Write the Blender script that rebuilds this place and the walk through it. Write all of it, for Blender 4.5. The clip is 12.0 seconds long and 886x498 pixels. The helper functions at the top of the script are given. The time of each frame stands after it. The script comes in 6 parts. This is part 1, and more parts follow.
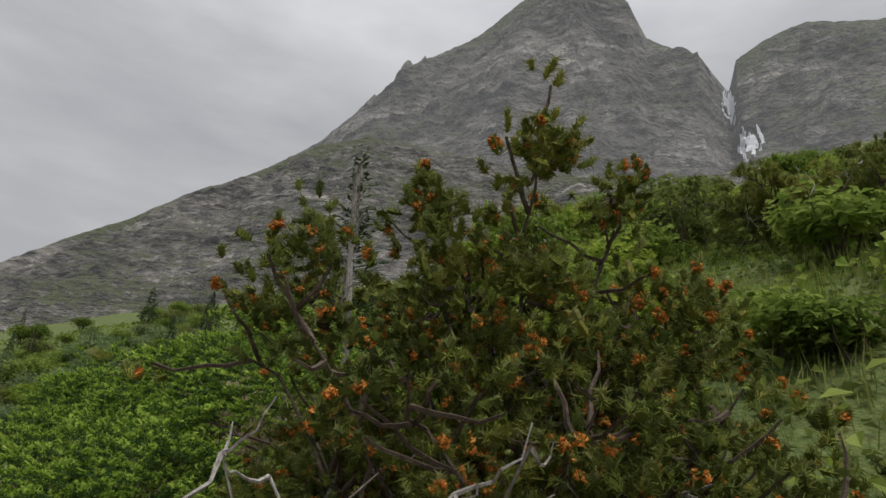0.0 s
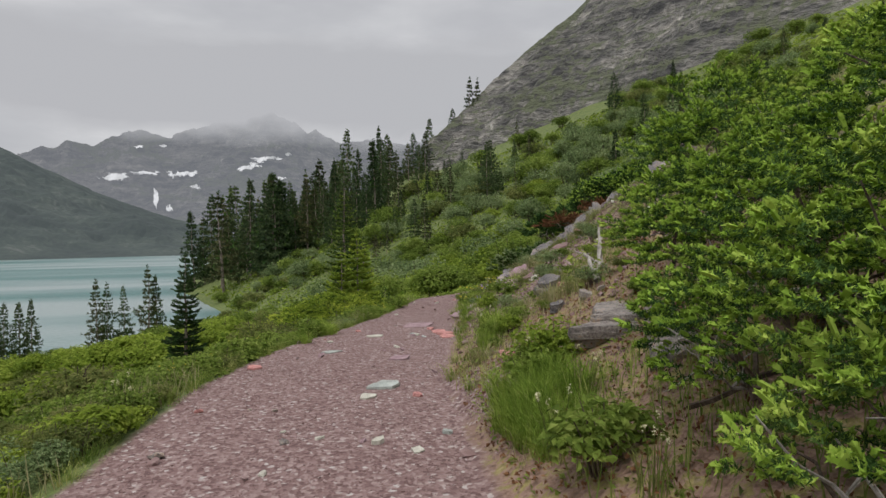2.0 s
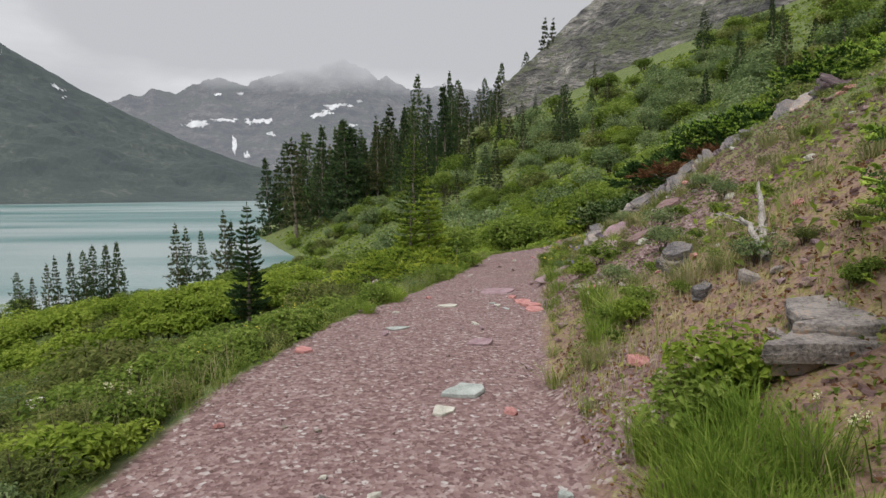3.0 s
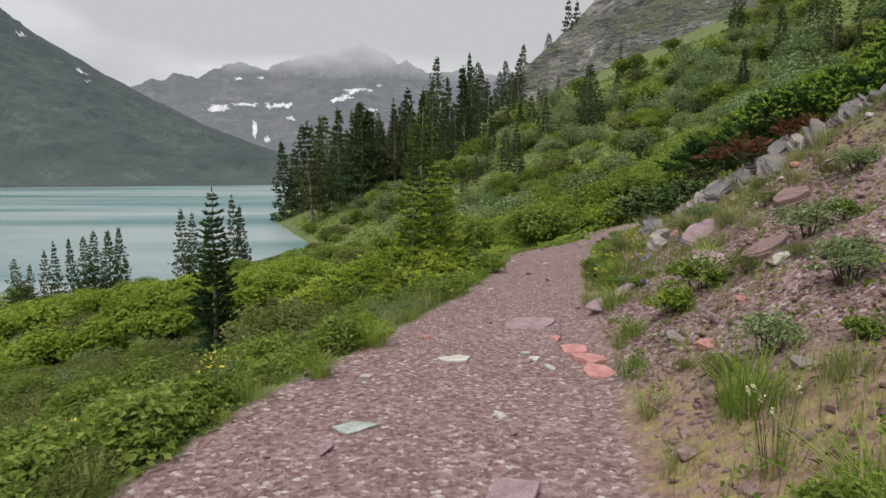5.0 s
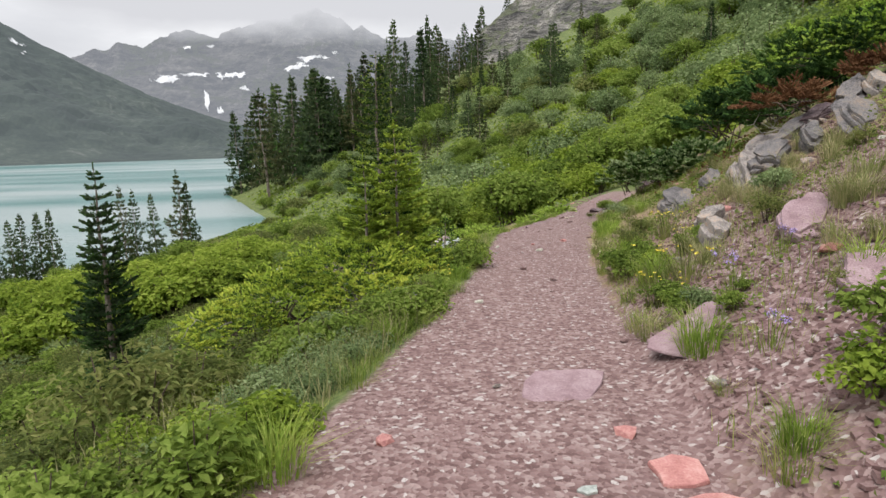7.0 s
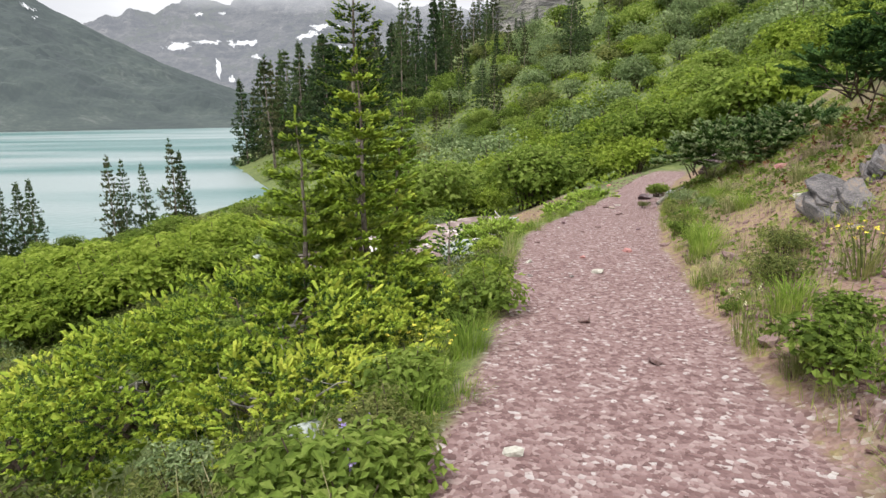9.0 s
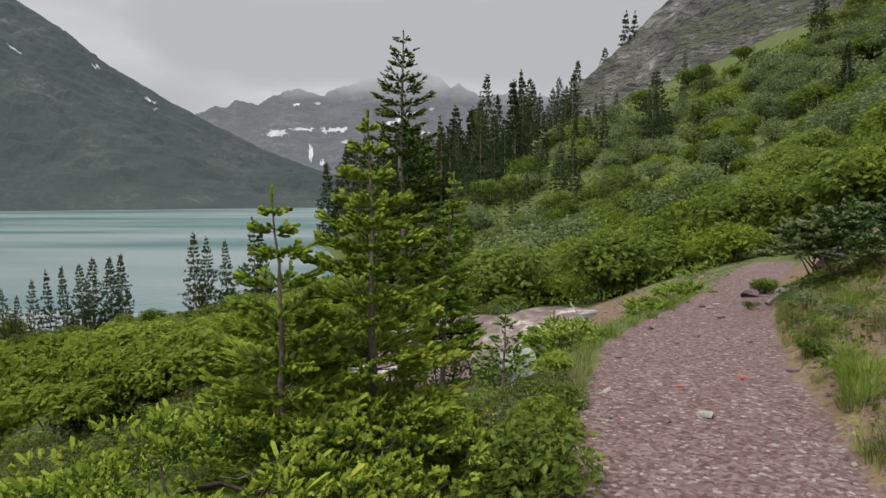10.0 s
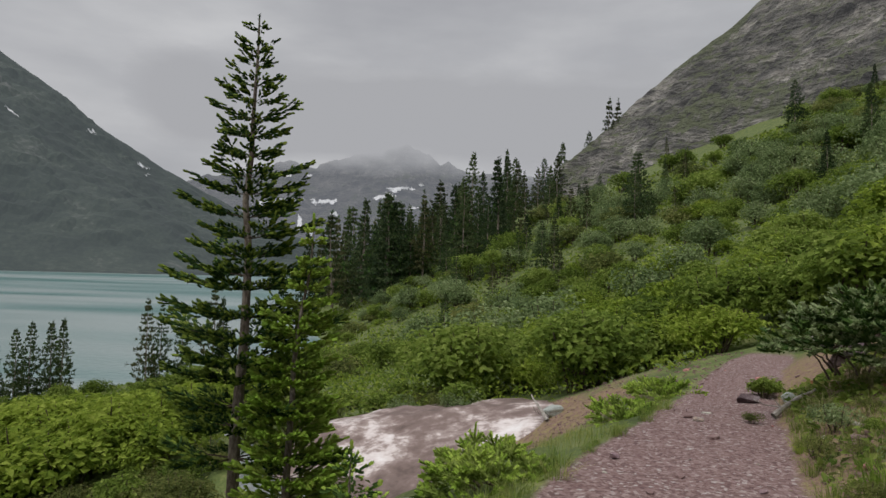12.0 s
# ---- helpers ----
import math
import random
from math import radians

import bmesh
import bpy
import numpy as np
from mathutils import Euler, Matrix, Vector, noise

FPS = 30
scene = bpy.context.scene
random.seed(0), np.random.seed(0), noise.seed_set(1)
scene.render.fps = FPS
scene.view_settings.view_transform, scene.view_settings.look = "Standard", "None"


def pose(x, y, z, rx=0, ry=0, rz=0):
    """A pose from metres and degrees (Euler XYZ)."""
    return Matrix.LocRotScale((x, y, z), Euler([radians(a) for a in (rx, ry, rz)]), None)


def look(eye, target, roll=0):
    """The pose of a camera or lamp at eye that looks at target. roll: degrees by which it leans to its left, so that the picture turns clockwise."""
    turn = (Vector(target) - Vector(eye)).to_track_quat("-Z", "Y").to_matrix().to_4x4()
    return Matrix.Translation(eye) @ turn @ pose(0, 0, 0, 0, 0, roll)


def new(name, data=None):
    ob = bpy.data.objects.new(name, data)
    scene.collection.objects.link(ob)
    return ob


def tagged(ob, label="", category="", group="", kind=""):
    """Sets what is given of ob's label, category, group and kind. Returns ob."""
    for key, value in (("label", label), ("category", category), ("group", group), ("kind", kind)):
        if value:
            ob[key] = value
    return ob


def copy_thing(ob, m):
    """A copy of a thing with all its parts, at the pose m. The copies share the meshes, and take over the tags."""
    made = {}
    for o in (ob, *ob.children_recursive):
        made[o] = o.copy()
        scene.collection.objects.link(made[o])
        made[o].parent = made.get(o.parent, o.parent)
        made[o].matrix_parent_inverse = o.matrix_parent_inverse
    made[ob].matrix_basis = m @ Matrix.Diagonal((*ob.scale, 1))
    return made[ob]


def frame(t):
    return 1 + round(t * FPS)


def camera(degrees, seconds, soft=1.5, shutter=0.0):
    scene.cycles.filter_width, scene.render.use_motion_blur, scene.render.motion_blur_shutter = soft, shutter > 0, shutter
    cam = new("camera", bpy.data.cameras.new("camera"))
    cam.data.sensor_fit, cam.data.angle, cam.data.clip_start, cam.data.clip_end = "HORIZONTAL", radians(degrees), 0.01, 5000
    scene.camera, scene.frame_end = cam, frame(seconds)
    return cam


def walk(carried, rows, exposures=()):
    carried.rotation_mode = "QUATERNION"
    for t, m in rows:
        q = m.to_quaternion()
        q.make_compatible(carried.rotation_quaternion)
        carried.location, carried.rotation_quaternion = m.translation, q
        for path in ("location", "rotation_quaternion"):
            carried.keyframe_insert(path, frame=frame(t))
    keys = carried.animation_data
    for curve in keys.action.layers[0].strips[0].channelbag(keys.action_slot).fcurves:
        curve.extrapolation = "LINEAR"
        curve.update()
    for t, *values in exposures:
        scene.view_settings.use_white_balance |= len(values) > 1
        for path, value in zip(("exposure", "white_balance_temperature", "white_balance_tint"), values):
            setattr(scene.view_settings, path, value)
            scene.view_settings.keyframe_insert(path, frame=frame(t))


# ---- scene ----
cam = camera(72.5, 12.0)

PATH = [
    (0, (0.306, -8.91, 1.411), (1.725, -7.704, 2.141), 3.5),
    (0.3, (0.307, -8.598, 1.393), (1.487, -7.088, 1.967), 2.5),
    (0.5, (0.275, -8.31, 1.403), (1.227, -6.605, 1.833), 0.8),
    (1, (0.349, -7.506, 1.391), (0.953, -5.621, 1.674), 0.0),
    (1.5, (0.393, -6.652, 1.348), (0.826, -4.703, 1.466), 0.0),
    (2, (0.486, -5.792, 1.4), (0.763, -3.811, 1.379), -1.1),
    (2.5, (0.45, -4.961, 1.446), (0.568, -2.967, 1.349), -0.6),
    (3, (0.453, -4.183, 1.474), (0.502, -2.193, 1.286), -0.4),
    (3.5, (0.484, -3.412, 1.49), (0.483, -1.427, 1.243), 0.5),
    (5.5, (0.677, -0.233, 1.431), (0.668, 1.753, 1.198), -0.3),
    (6, (0.658, 0.414, 1.421), (0.694, 2.4, 1.184), -0.2),
    (6.5, (0.671, 1.138, 1.406), (0.736, 3.118, 1.132), -0.9),
    (7, (0.627, 1.929, 1.387), (0.732, 3.897, 1.047), -1.5),
    (9, (0.926, 5.569, 1.213), (0.994, 7.522, 0.787), -0.7),
    (9.5, (1.012, 6.348, 1.262), (0.876, 8.333, 1.058), -0.8),
    (10, (1.204, 7.02, 1.228), (1.02, 9.005, 1.065), -0.3),
    (10.5, (1.472, 7.678, 1.201), (1.162, 9.651, 1.084), 0.2),
    (11, (1.594, 8.264, 1.181), (1.118, 10.206, 1.129), 0.3),
    (11.5, (1.771, 8.864, 1.167), (1.283, 10.803, 1.204), -0.0),
    (12, (2.0, 9.489, 1.116), (1.859, 11.482, 1.2), 1.7),
]
EXPOSURES = [(0, 0.0), (1, 0.08), (2.5, 0.22), (3.5, 0.4), (5.5, 0.34), (6, 0.42), (6.5, 0.46), (7, 0.72), (8, 0.84), (9, 0.98), (9.3, 0.5), (9.6, 0.24), (10.5, 0.14), (11, 0.1), (11.5, -0.22), (12, -0.12)]
walk(cam, [(t, look(eye, aim, lean)) for t, eye, aim, lean in PATH], EXPOSURES)

# ---- light ----
world = bpy.data.worlds.new("overcast_sky")
scene.world = world
world.use_nodes = True
wt = world.node_tree
wt.nodes.clear()


def node(tree, kind, **values):
    n = tree.nodes.new(kind)
    for k, v in values.items():
        n.inputs[k.replace("_", " ")].default_value = v
    return n


def ramp(tree, stops):
    n = tree.nodes.new("ShaderNodeValToRGB")
    while len(n.color_ramp.elements) < len(stops):
        n.color_ramp.elements.new(0.5)
    for e, (p, c) in zip(n.color_ramp.elements, stops):
        e.position = p
        e.color = (*c, 1) if len(c) == 3 else c
    return n


SUN_UP, SUN_ROUND = radians(58), radians(212)
sky = wt.nodes.new("ShaderNodeTexSky")
sky.sky_type, sky.sun_disc = "NISHITA", False
sky.sun_elevation, sky.sun_rotation = SUN_UP, SUN_ROUND
w_co = wt.nodes.new("ShaderNodeTexCoord")
w_map = node(wt, "ShaderNodeMapping", Scale=(1.0, 1.0, 3.2))
w_noise = node(wt, "ShaderNodeTexNoise", Scale=1.7, Detail=6.0, Roughness=0.52)
w_ramp = ramp(wt, [(0.3, (0.34, 0.345, 0.372)), (0.5, (0.46, 0.465, 0.487)), (0.7, (0.62, 0.622, 0.635))])
w_sep = wt.nodes.new("ShaderNodeSeparateXYZ")
w_up = ramp(wt, [(0.0, (0.98, 0.98, 0.98)), (0.6, (1.1, 1.1, 1.1)), (1.0, (2.9, 2.9, 2.9))])
w_mul = wt.nodes.new("ShaderNodeMix")
w_mul.data_type, w_mul.blend_type = "RGBA", "MULTIPLY"
w_mul.inputs[0].default_value = 1.0
w_bg1, w_bg2 = node(wt, "ShaderNodeBackground", Strength=0.05), node(wt, "ShaderNodeBackground", Strength=1.0)
w_mix = node(wt, "ShaderNodeMixShader", Fac=0.95)
w_out = wt.nodes.new("ShaderNodeOutputWorld")
wl = wt.links.new
wl(w_co.outputs["Generated"], w_map.inputs[0])
wl(w_map.outputs[0], w_noise.inputs["Vector"])
wl(w_noise.outputs[0], w_ramp.inputs[0])
wl(w_co.outputs["Generated"], w_sep.inputs[0])
wl(w_sep.outputs["Z"], w_up.inputs[0])
wl(w_ramp.outputs[0], w_mul.inputs[6])
wl(w_up.outputs[0], w_mul.inputs[7])
wl(w_mul.outputs[2], w_bg2.inputs[0])
wl(sky.outputs[0], w_bg1.inputs[0])
wl(w_bg1.outputs[0], w_mix.inputs[1])
wl(w_bg2.outputs[0], w_mix.inputs[2])
wl(w_mix.outputs[0], w_out.inputs[0])

sun = new("sun", bpy.data.lights.new("sun", "SUN"))
sun.data.energy, sun.data.angle, sun.data.color = 1.75, radians(24), (1.0, 0.97, 0.93)
sun.matrix_world = look((0, 0, 60), (0 + 30 * math.sin(SUN_ROUND) * -1, 0 - 30 * math.cos(SUN_ROUND), 60 - 30 * math.tan(SUN_UP)))


# ---- materials ----
def surface(name, stops, scale=4.0, fine=40.0, rough=0.9, bump=0.3, coords="Object", islands=0.0, specular=0.3, stretch=(1, 1, 1), voronoi=0.0, objects=0.0):
    """Two scales of noise drive a colour ramp; fine relief; optional random tint by island or by object."""
    m = bpy.data.materials.new(name)
    m.use_nodes = True
    t = m.node_tree
    p = t.nodes["Principled BSDF"]
    co = t.nodes.new("ShaderNodeTexCoord")
    mp = node(t, "ShaderNodeMapping", Scale=stretch)
    t.links.new(co.outputs[coords], mp.inputs[0])
    a = node(t, "ShaderNodeTexNoise", Scale=scale, Detail=5.0, Roughness=0.6)
    b = node(t, "ShaderNodeTexNoise", Scale=fine, Detail=4.0, Roughness=0.65)
    for n in (a, b):
        t.links.new(mp.outputs[0], n.inputs["Vector"])
    mix = t.nodes.new("ShaderNodeMath")
    mix.operation = "MULTIPLY_ADD"
    mix.inputs[1].default_value = 0.45
    half = t.nodes.new("ShaderNodeMath")
    half.operation = "MULTIPLY"
    half.inputs[1].default_value = 0.55
    t.links.new(a.outputs[0], half.inputs[0])
    t.links.new(b.outputs[0], mix.inputs[0])
    t.links.new(half.outputs[0], mix.inputs[2])
    con = t.nodes.new("ShaderNodeMath")
    con.operation = "MULTIPLY_ADD"
    con.inputs[1].default_value = 2.0
    con.inputs[2].default_value = -0.5
    t.links.new(mix.outputs[0], con.inputs[0])
    value = con.outputs[0]
    for amount, source in ((islands, ("ShaderNodeNewGeometry", "Random Per Island")), (objects, ("ShaderNodeObjectInfo", "Random"))):
        if amount:
            g = t.nodes.new(source[0])
            s = t.nodes.new("ShaderNodeMath")
            s.operation = "MULTIPLY_ADD"
            s.inputs[1].default_value = amount
            off = t.nodes.new("ShaderNodeMath")
            off.operation = "SUBTRACT"
            off.inputs[1].default_value = amount / 2
            t.links.new(value, off.inputs[0])
            t.links.new(g.outputs[source[1]], s.inputs[0])
            t.links.new(off.outputs[0], s.inputs[2])
            value = s.outputs[0]
    r = ramp(t, stops)
    t.links.new(value, r.inputs[0])
    t.links.new(r.outputs[0], p.inputs["Base Color"])
    p.inputs["Roughness"].default_value = rough
    p.inputs["Specular IOR Level"].default_value = specular
    height = b.outputs[0]
    if voronoi:
        v = node(t, "ShaderNodeTexVoronoi", Scale=voronoi)
        t.links.new(mp.outputs[0], v.inputs["Vector"])
        height = v.outputs["Distance"]
    if bump:
        bp = node(t, "ShaderNodeBump", Strength=bump, Distance=0.03)
        t.links.new(height, bp.inputs["Height"])
        t.links.new(bp.outputs[0], p.inputs["Normal"])
    return m


def leafy(name, stops, passing=0.35, rough=0.8, scale=0.9, islands=0.35, objects=0.25):
    m = surface(name, stops, scale=scale, fine=7.0, rough=rough, bump=0.0, islands=islands, objects=objects, specular=0.12)
    t = m.node_tree
    p = t.nodes["Principled BSDF"]
    out = t.nodes["Material Output"]
    tr = t.nodes.new("ShaderNodeBsdfTranslucent")
    mx = node(t, "ShaderNodeMixShader", Fac=passing)
    src = p.inputs["Base Color"].links[0].from_socket
    t.links.new(src, tr.inputs[0])
    t.links.new(p.outputs[0], mx.inputs[1])
    t.links.new(tr.outputs[0], mx.inputs[2])
    t.links.new(mx.outputs[0], out.inputs[0])
    return m


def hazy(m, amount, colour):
    """Haze between viewer and mountains, painted into their material as a share of emission."""
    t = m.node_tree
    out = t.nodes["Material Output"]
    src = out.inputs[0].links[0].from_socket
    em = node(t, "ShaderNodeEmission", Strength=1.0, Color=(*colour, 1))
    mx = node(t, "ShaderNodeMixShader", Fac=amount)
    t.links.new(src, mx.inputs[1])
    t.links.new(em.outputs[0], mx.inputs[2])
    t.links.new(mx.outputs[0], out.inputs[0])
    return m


M_OLD = leafy("old_needles", [(0.2, (0.018, 0.042, 0.013)), (0.5, (0.05, 0.105, 0.025)), (0.85, (0.115, 0.185, 0.042))], 0.2)
M_YOUNG = leafy("young_shoots", [(0.2, (0.16, 0.27, 0.032)), (0.5, (0.31, 0.46, 0.065)), (0.85, (0.50, 0.61, 0.13))], 0.35)
M_YELLOW = leafy("yellow_green_needles", [(0.2, (0.17, 0.25, 0.025)), (0.5, (0.32, 0.43, 0.055)), (0.85, (0.54, 0.57, 0.09))], 0.3)
M_FIR = leafy("fresh_fir_needles", [(0.2, (0.12, 0.18, 0.032)), (0.5, (0.24, 0.32, 0.052)), (0.85, (0.42, 0.47, 0.09))], 0.35)
M_LUSH = leafy("lush_grass_blades", [(0.2, (0.139, 0.220, 0.033)), (0.5, (0.278, 0.390, 0.067)), (0.85, (0.487, 0.530, 0.152))], 0.55)
M_DARK = leafy("dark_spruce_needles", [(0.2, (0.026, 0.045, 0.022)), (0.5, (0.064, 0.096, 0.04)), (0.85, (0.13, 0.165, 0.065))], 0.15, objects=0.35)
M_OLDFOREST = leafy("olive_spruce_needles", [(0.2, (0.032, 0.042, 0.018)), (0.5, (0.075, 0.088, 0.036)), (0.85, (0.15, 0.145, 0.065))], 0.15, objects=0.45)
M_STRAW = leafy("straw_and_green_blades", [(0.2, (0.16, 0.19, 0.06)), (0.45, (0.26, 0.28, 0.11)), (0.65, (0.40, 0.36, 0.19)), (0.85, (0.50, 0.44, 0.27))], 0.4)
M_PINE = leafy("pine_needles", [(0.2, (0.045, 0.065, 0.015)), (0.5, (0.14, 0.17, 0.032)), (0.85, (0.30, 0.29, 0.06))], 0.25)
M_LEAF = leafy("shrub_leaves", [(0.2, (0.077, 0.120, 0.023)), (0.5, (0.191, 0.270, 0.048)), (0.85, (0.360, 0.430, 0.114))], 0.5)
M_LEAF2 = leafy("fresh_leaves", [(0.2, (0.116, 0.180, 0.024)), (0.5, (0.261, 0.345, 0.048)), (0.85, (0.429, 0.500, 0.104))], 0.5)
M_GREY = leafy("grey_green_leaves", [(0.2, (0.10, 0.145, 0.06)), (0.5, (0.205, 0.275, 0.115)), (0.8, (0.34, 0.40, 0.205))], 0.35)
M_OLIVE = leafy("olive_leaves", [(0.2, (0.085, 0.11, 0.035)), (0.5, (0.19, 0.225, 0.066)), (0.85, (0.35, 0.34, 0.13))], 0.5)
M_GRASS = leafy("grass_blades", [(0.2, (0.093, 0.155, 0.028)), (0.5, (0.220, 0.290, 0.065)), (0.8, (0.429, 0.410, 0.152))], 0.45)
M_RUST = leafy("rusty_dead_needles", [(0.2, (0.08, 0.034, 0.016)), (0.5, (0.165, 0.08, 0.038)), (0.8, (0.27, 0.15, 0.075))], 0.2)
M_CONE = surface("orange_pollen_cones", [(0.3, (0.36, 0.10, 0.015)), (0.5, (0.55, 0.19, 0.03)), (0.7, (0.65, 0.30, 0.07))], 20, 150, islands=0.4)
M_YPETAL = surface("yellow_petals", [(0.3, (0.75, 0.58, 0.05)), (0.7, (0.85, 0.75, 0.15))], 20, 100, bump=0)
M_WPETAL = surface("white_petals", [(0.3, (0.65, 0.65, 0.55)), (0.7, (0.8, 0.8, 0.72))], 20, 100, bump=0)
M_VPETAL = surface("violet_petals", [(0.3, (0.30, 0.22, 0.50)), (0.7, (0.45, 0.36, 0.62))], 20, 100, bump=0)
M_BARK = surface("grey_brown_bark", [(0.3, (0.12, 0.09, 0.07)), (0.5, (0.23, 0.185, 0.155)), (0.7, (0.36, 0.31, 0.265))], 6, 60, bump=0.7, stretch=(1, 1, 0.35))
M_DEAD = surface("weathered_dead_wood", [(0.3, (0.20, 0.18, 0.16)), (0.5, (0.34, 0.31, 0.28)), (0.7, (0.48, 0.45, 0.41))], 6, 70, bump=0.5, stretch=(1, 1, 0.3))
M_TWIG = surface("dark_twigs", [(0.3, (0.045, 0.032, 0.024)), (0.5, (0.09, 0.065, 0.048)), (0.7, (0.15, 0.115, 0.09))], 6, 70, bump=0.3)
M_CHIP = surface("red_argillite_chips", [(0.05, (0.12, 0.068, 0.064)), (0.35, (0.175, 0.108, 0.102)), (0.62, (0.225, 0.148, 0.14)), (0.86, (0.28, 0.20, 0.19)), (0.99, (0.42, 0.37, 0.345))], 3, 60, islands=0.5, objects=0.2, bump=0.3)
M_PALE = surface("pale_flat_stone", [(0.25, (0.36, 0.35, 0.29)), (0.5, (0.50, 0.48, 0.41)), (0.75, (0.62, 0.60, 0.53))], 7, 70, bump=0.5)
M_PINK = surface("pink_flat_stone", [(0.25, (0.36, 0.15, 0.14)), (0.5, (0.47, 0.22, 0.20)), (0.75, (0.56, 0.32, 0.29))], 7, 70, bump=0.5)
M_MAUVE = surface("mauve_bedrock", [(0.25, (0.22, 0.14, 0.155)), (0.5, (0.30, 0.205, 0.22)), (0.75, (0.38, 0.28, 0.29))], 7, 70, bump=0.5)
M_GREEN = surface("grey_green_stone", [(0.25, (0.24, 0.26, 0.24)), (0.5, (0.36, 0.39, 0.36)), (0.75, (0.48, 0.50, 0.47))], 6, 60, bump=0.5)
M_BOULDER = surface("lichened_boulder", [(0.2, (0.10, 0.09, 0.085)), (0.42, (0.24, 0.21, 0.195)), (0.55, (0.33, 0.30, 0.275)), (0.68, (0.40, 0.28, 0.20)), (0.85, (0.50, 0.47, 0.43))], 5, 45, bump=0.7, objects=0.2)
M_LEDGE = surface("grey_ledge_rock", [(0.15, (0.05, 0.046, 0.046)), (0.4, (0.13, 0.12, 0.12)), (0.6, (0.21, 0.195, 0.19)), (0.72, (0.24, 0.18, 0.13)), (0.9, (0.34, 0.32, 0.30))], 5, 40, bump=0.9, stretch=(1, 1, 3), objects=0.2)
M_DROCK = surface("dark_purple_rock", [(0.25, (0.06, 0.04, 0.045)), (0.5, (0.12, 0.085, 0.09)), (0.75, (0.24, 0.20, 0.20))], 5, 45, bump=0.6)


# ---- mesh tools ----
class Soup:
    """Gathers loose polygons of 3 or 4 corners and makes one mesh of them."""

    def __init__(self):
        self.v, self.f, self.m, self.n = [], [], [], 0

    def add(self, verts, faces, slot=0):
        verts, faces = np.asarray(verts, float).reshape(-1, 3), np.asarray(faces, int)
        self.v.append(verts)
        self.f.append(faces + self.n)
        self.m.append(np.full(len(faces), slot))
        self.n += len(verts)

    def mesh(self, name, mats, smooth=False):
        me = bpy.data.meshes.new(name)
        v = np.concatenate(self.v)
        me.vertices.add(len(v))
        me.vertices.foreach_set("co", v.ravel())
        loops = np.concatenate([f.ravel() for f in self.f])
        sizes = np.concatenate([np.full(len(f), f.shape[1]) for f in self.f])
        starts = np.concatenate([[0], np.cumsum(sizes)[:-1]])
        me.loops.add(len(loops))
        me.loops.foreach_set("vertex_index", loops)
        me.polygons.add(len(sizes))
        me.polygons.foreach_set("loop_start", starts)
        me.polygons.foreach_set("loop_total", sizes)
        me.polygons.foreach_set("material_index", np.concatenate(self.m))
        me.polygons.foreach_set("use_smooth", np.full(len(sizes), smooth))
        for m in mats:
            me.materials.append(m)
        me.update(calc_edges=True)
        me.validate()
        return me


def part(name, soup, mats, parent, label="", smooth=False):
    ob = new(name, soup.mesh(name, mats if isinstance(mats, list) else [mats], smooth))
    ob.parent = parent
    if label:
        tagged(ob, label)
    return ob


def thing(name, m, label, category, group="", kind=""):
    ob = new(name)
    ob.empty_display_size = 0.2
    ob.matrix_basis = m
    return tagged(ob, label, category, group, kind)


def lattice(ix, iy, iz, seed):
    h = (ix * 374761393 + iy * 668265263 + iz * 2147483647 + seed * 974711) & 0x7FFFFFFF
    h = ((h ^ (h >> 13)) * 1274126177) & 0x7FFFFFFF
    return ((h ^ (h >> 16)) & 0xFFFF) / 65535.0


def rumple(x, y, z=0.0, seed=0, octaves=3):
    """Smooth value noise in -1..1 for arrays."""
    x, y, z = np.broadcast_arrays(np.asarray(x, float), np.asarray(y, float), np.asarray(z, float))
    total, amp, full = np.zeros(x.shape), 1.0, 0.0
    for o in range(octaves):
        fx, fy, fz = np.floor(x).astype(np.int64), np.floor(y).astype(np.int64), np.floor(z).astype(np.int64)
        u, v, w = x - fx, y - fy, z - fz
        u, v, w = u * u * (3 - 2 * u), v * v * (3 - 2 * v), w * w * (3 - 2 * w)
        acc = 0
        for a in (0, 1):
            for b in (0, 1):
                for c in (0, 1):
                    acc = acc + lattice(fx + a, fy + b, fz + c, seed + o) * (u if a else 1 - u) * (v if b else 1 - v) * (w if c else 1 - w)
        total, full = total + amp * (acc * 2 - 1), full + amp
        x, y, z, amp = x * 2.03 + 7.1, y * 2.03 + 3.7, z * 2.03 + 1.3, amp * 0.5
    return total / full


def unit(a):
    return a / np.maximum(np.linalg.norm(a, axis=-1, keepdims=True), 1e-9)


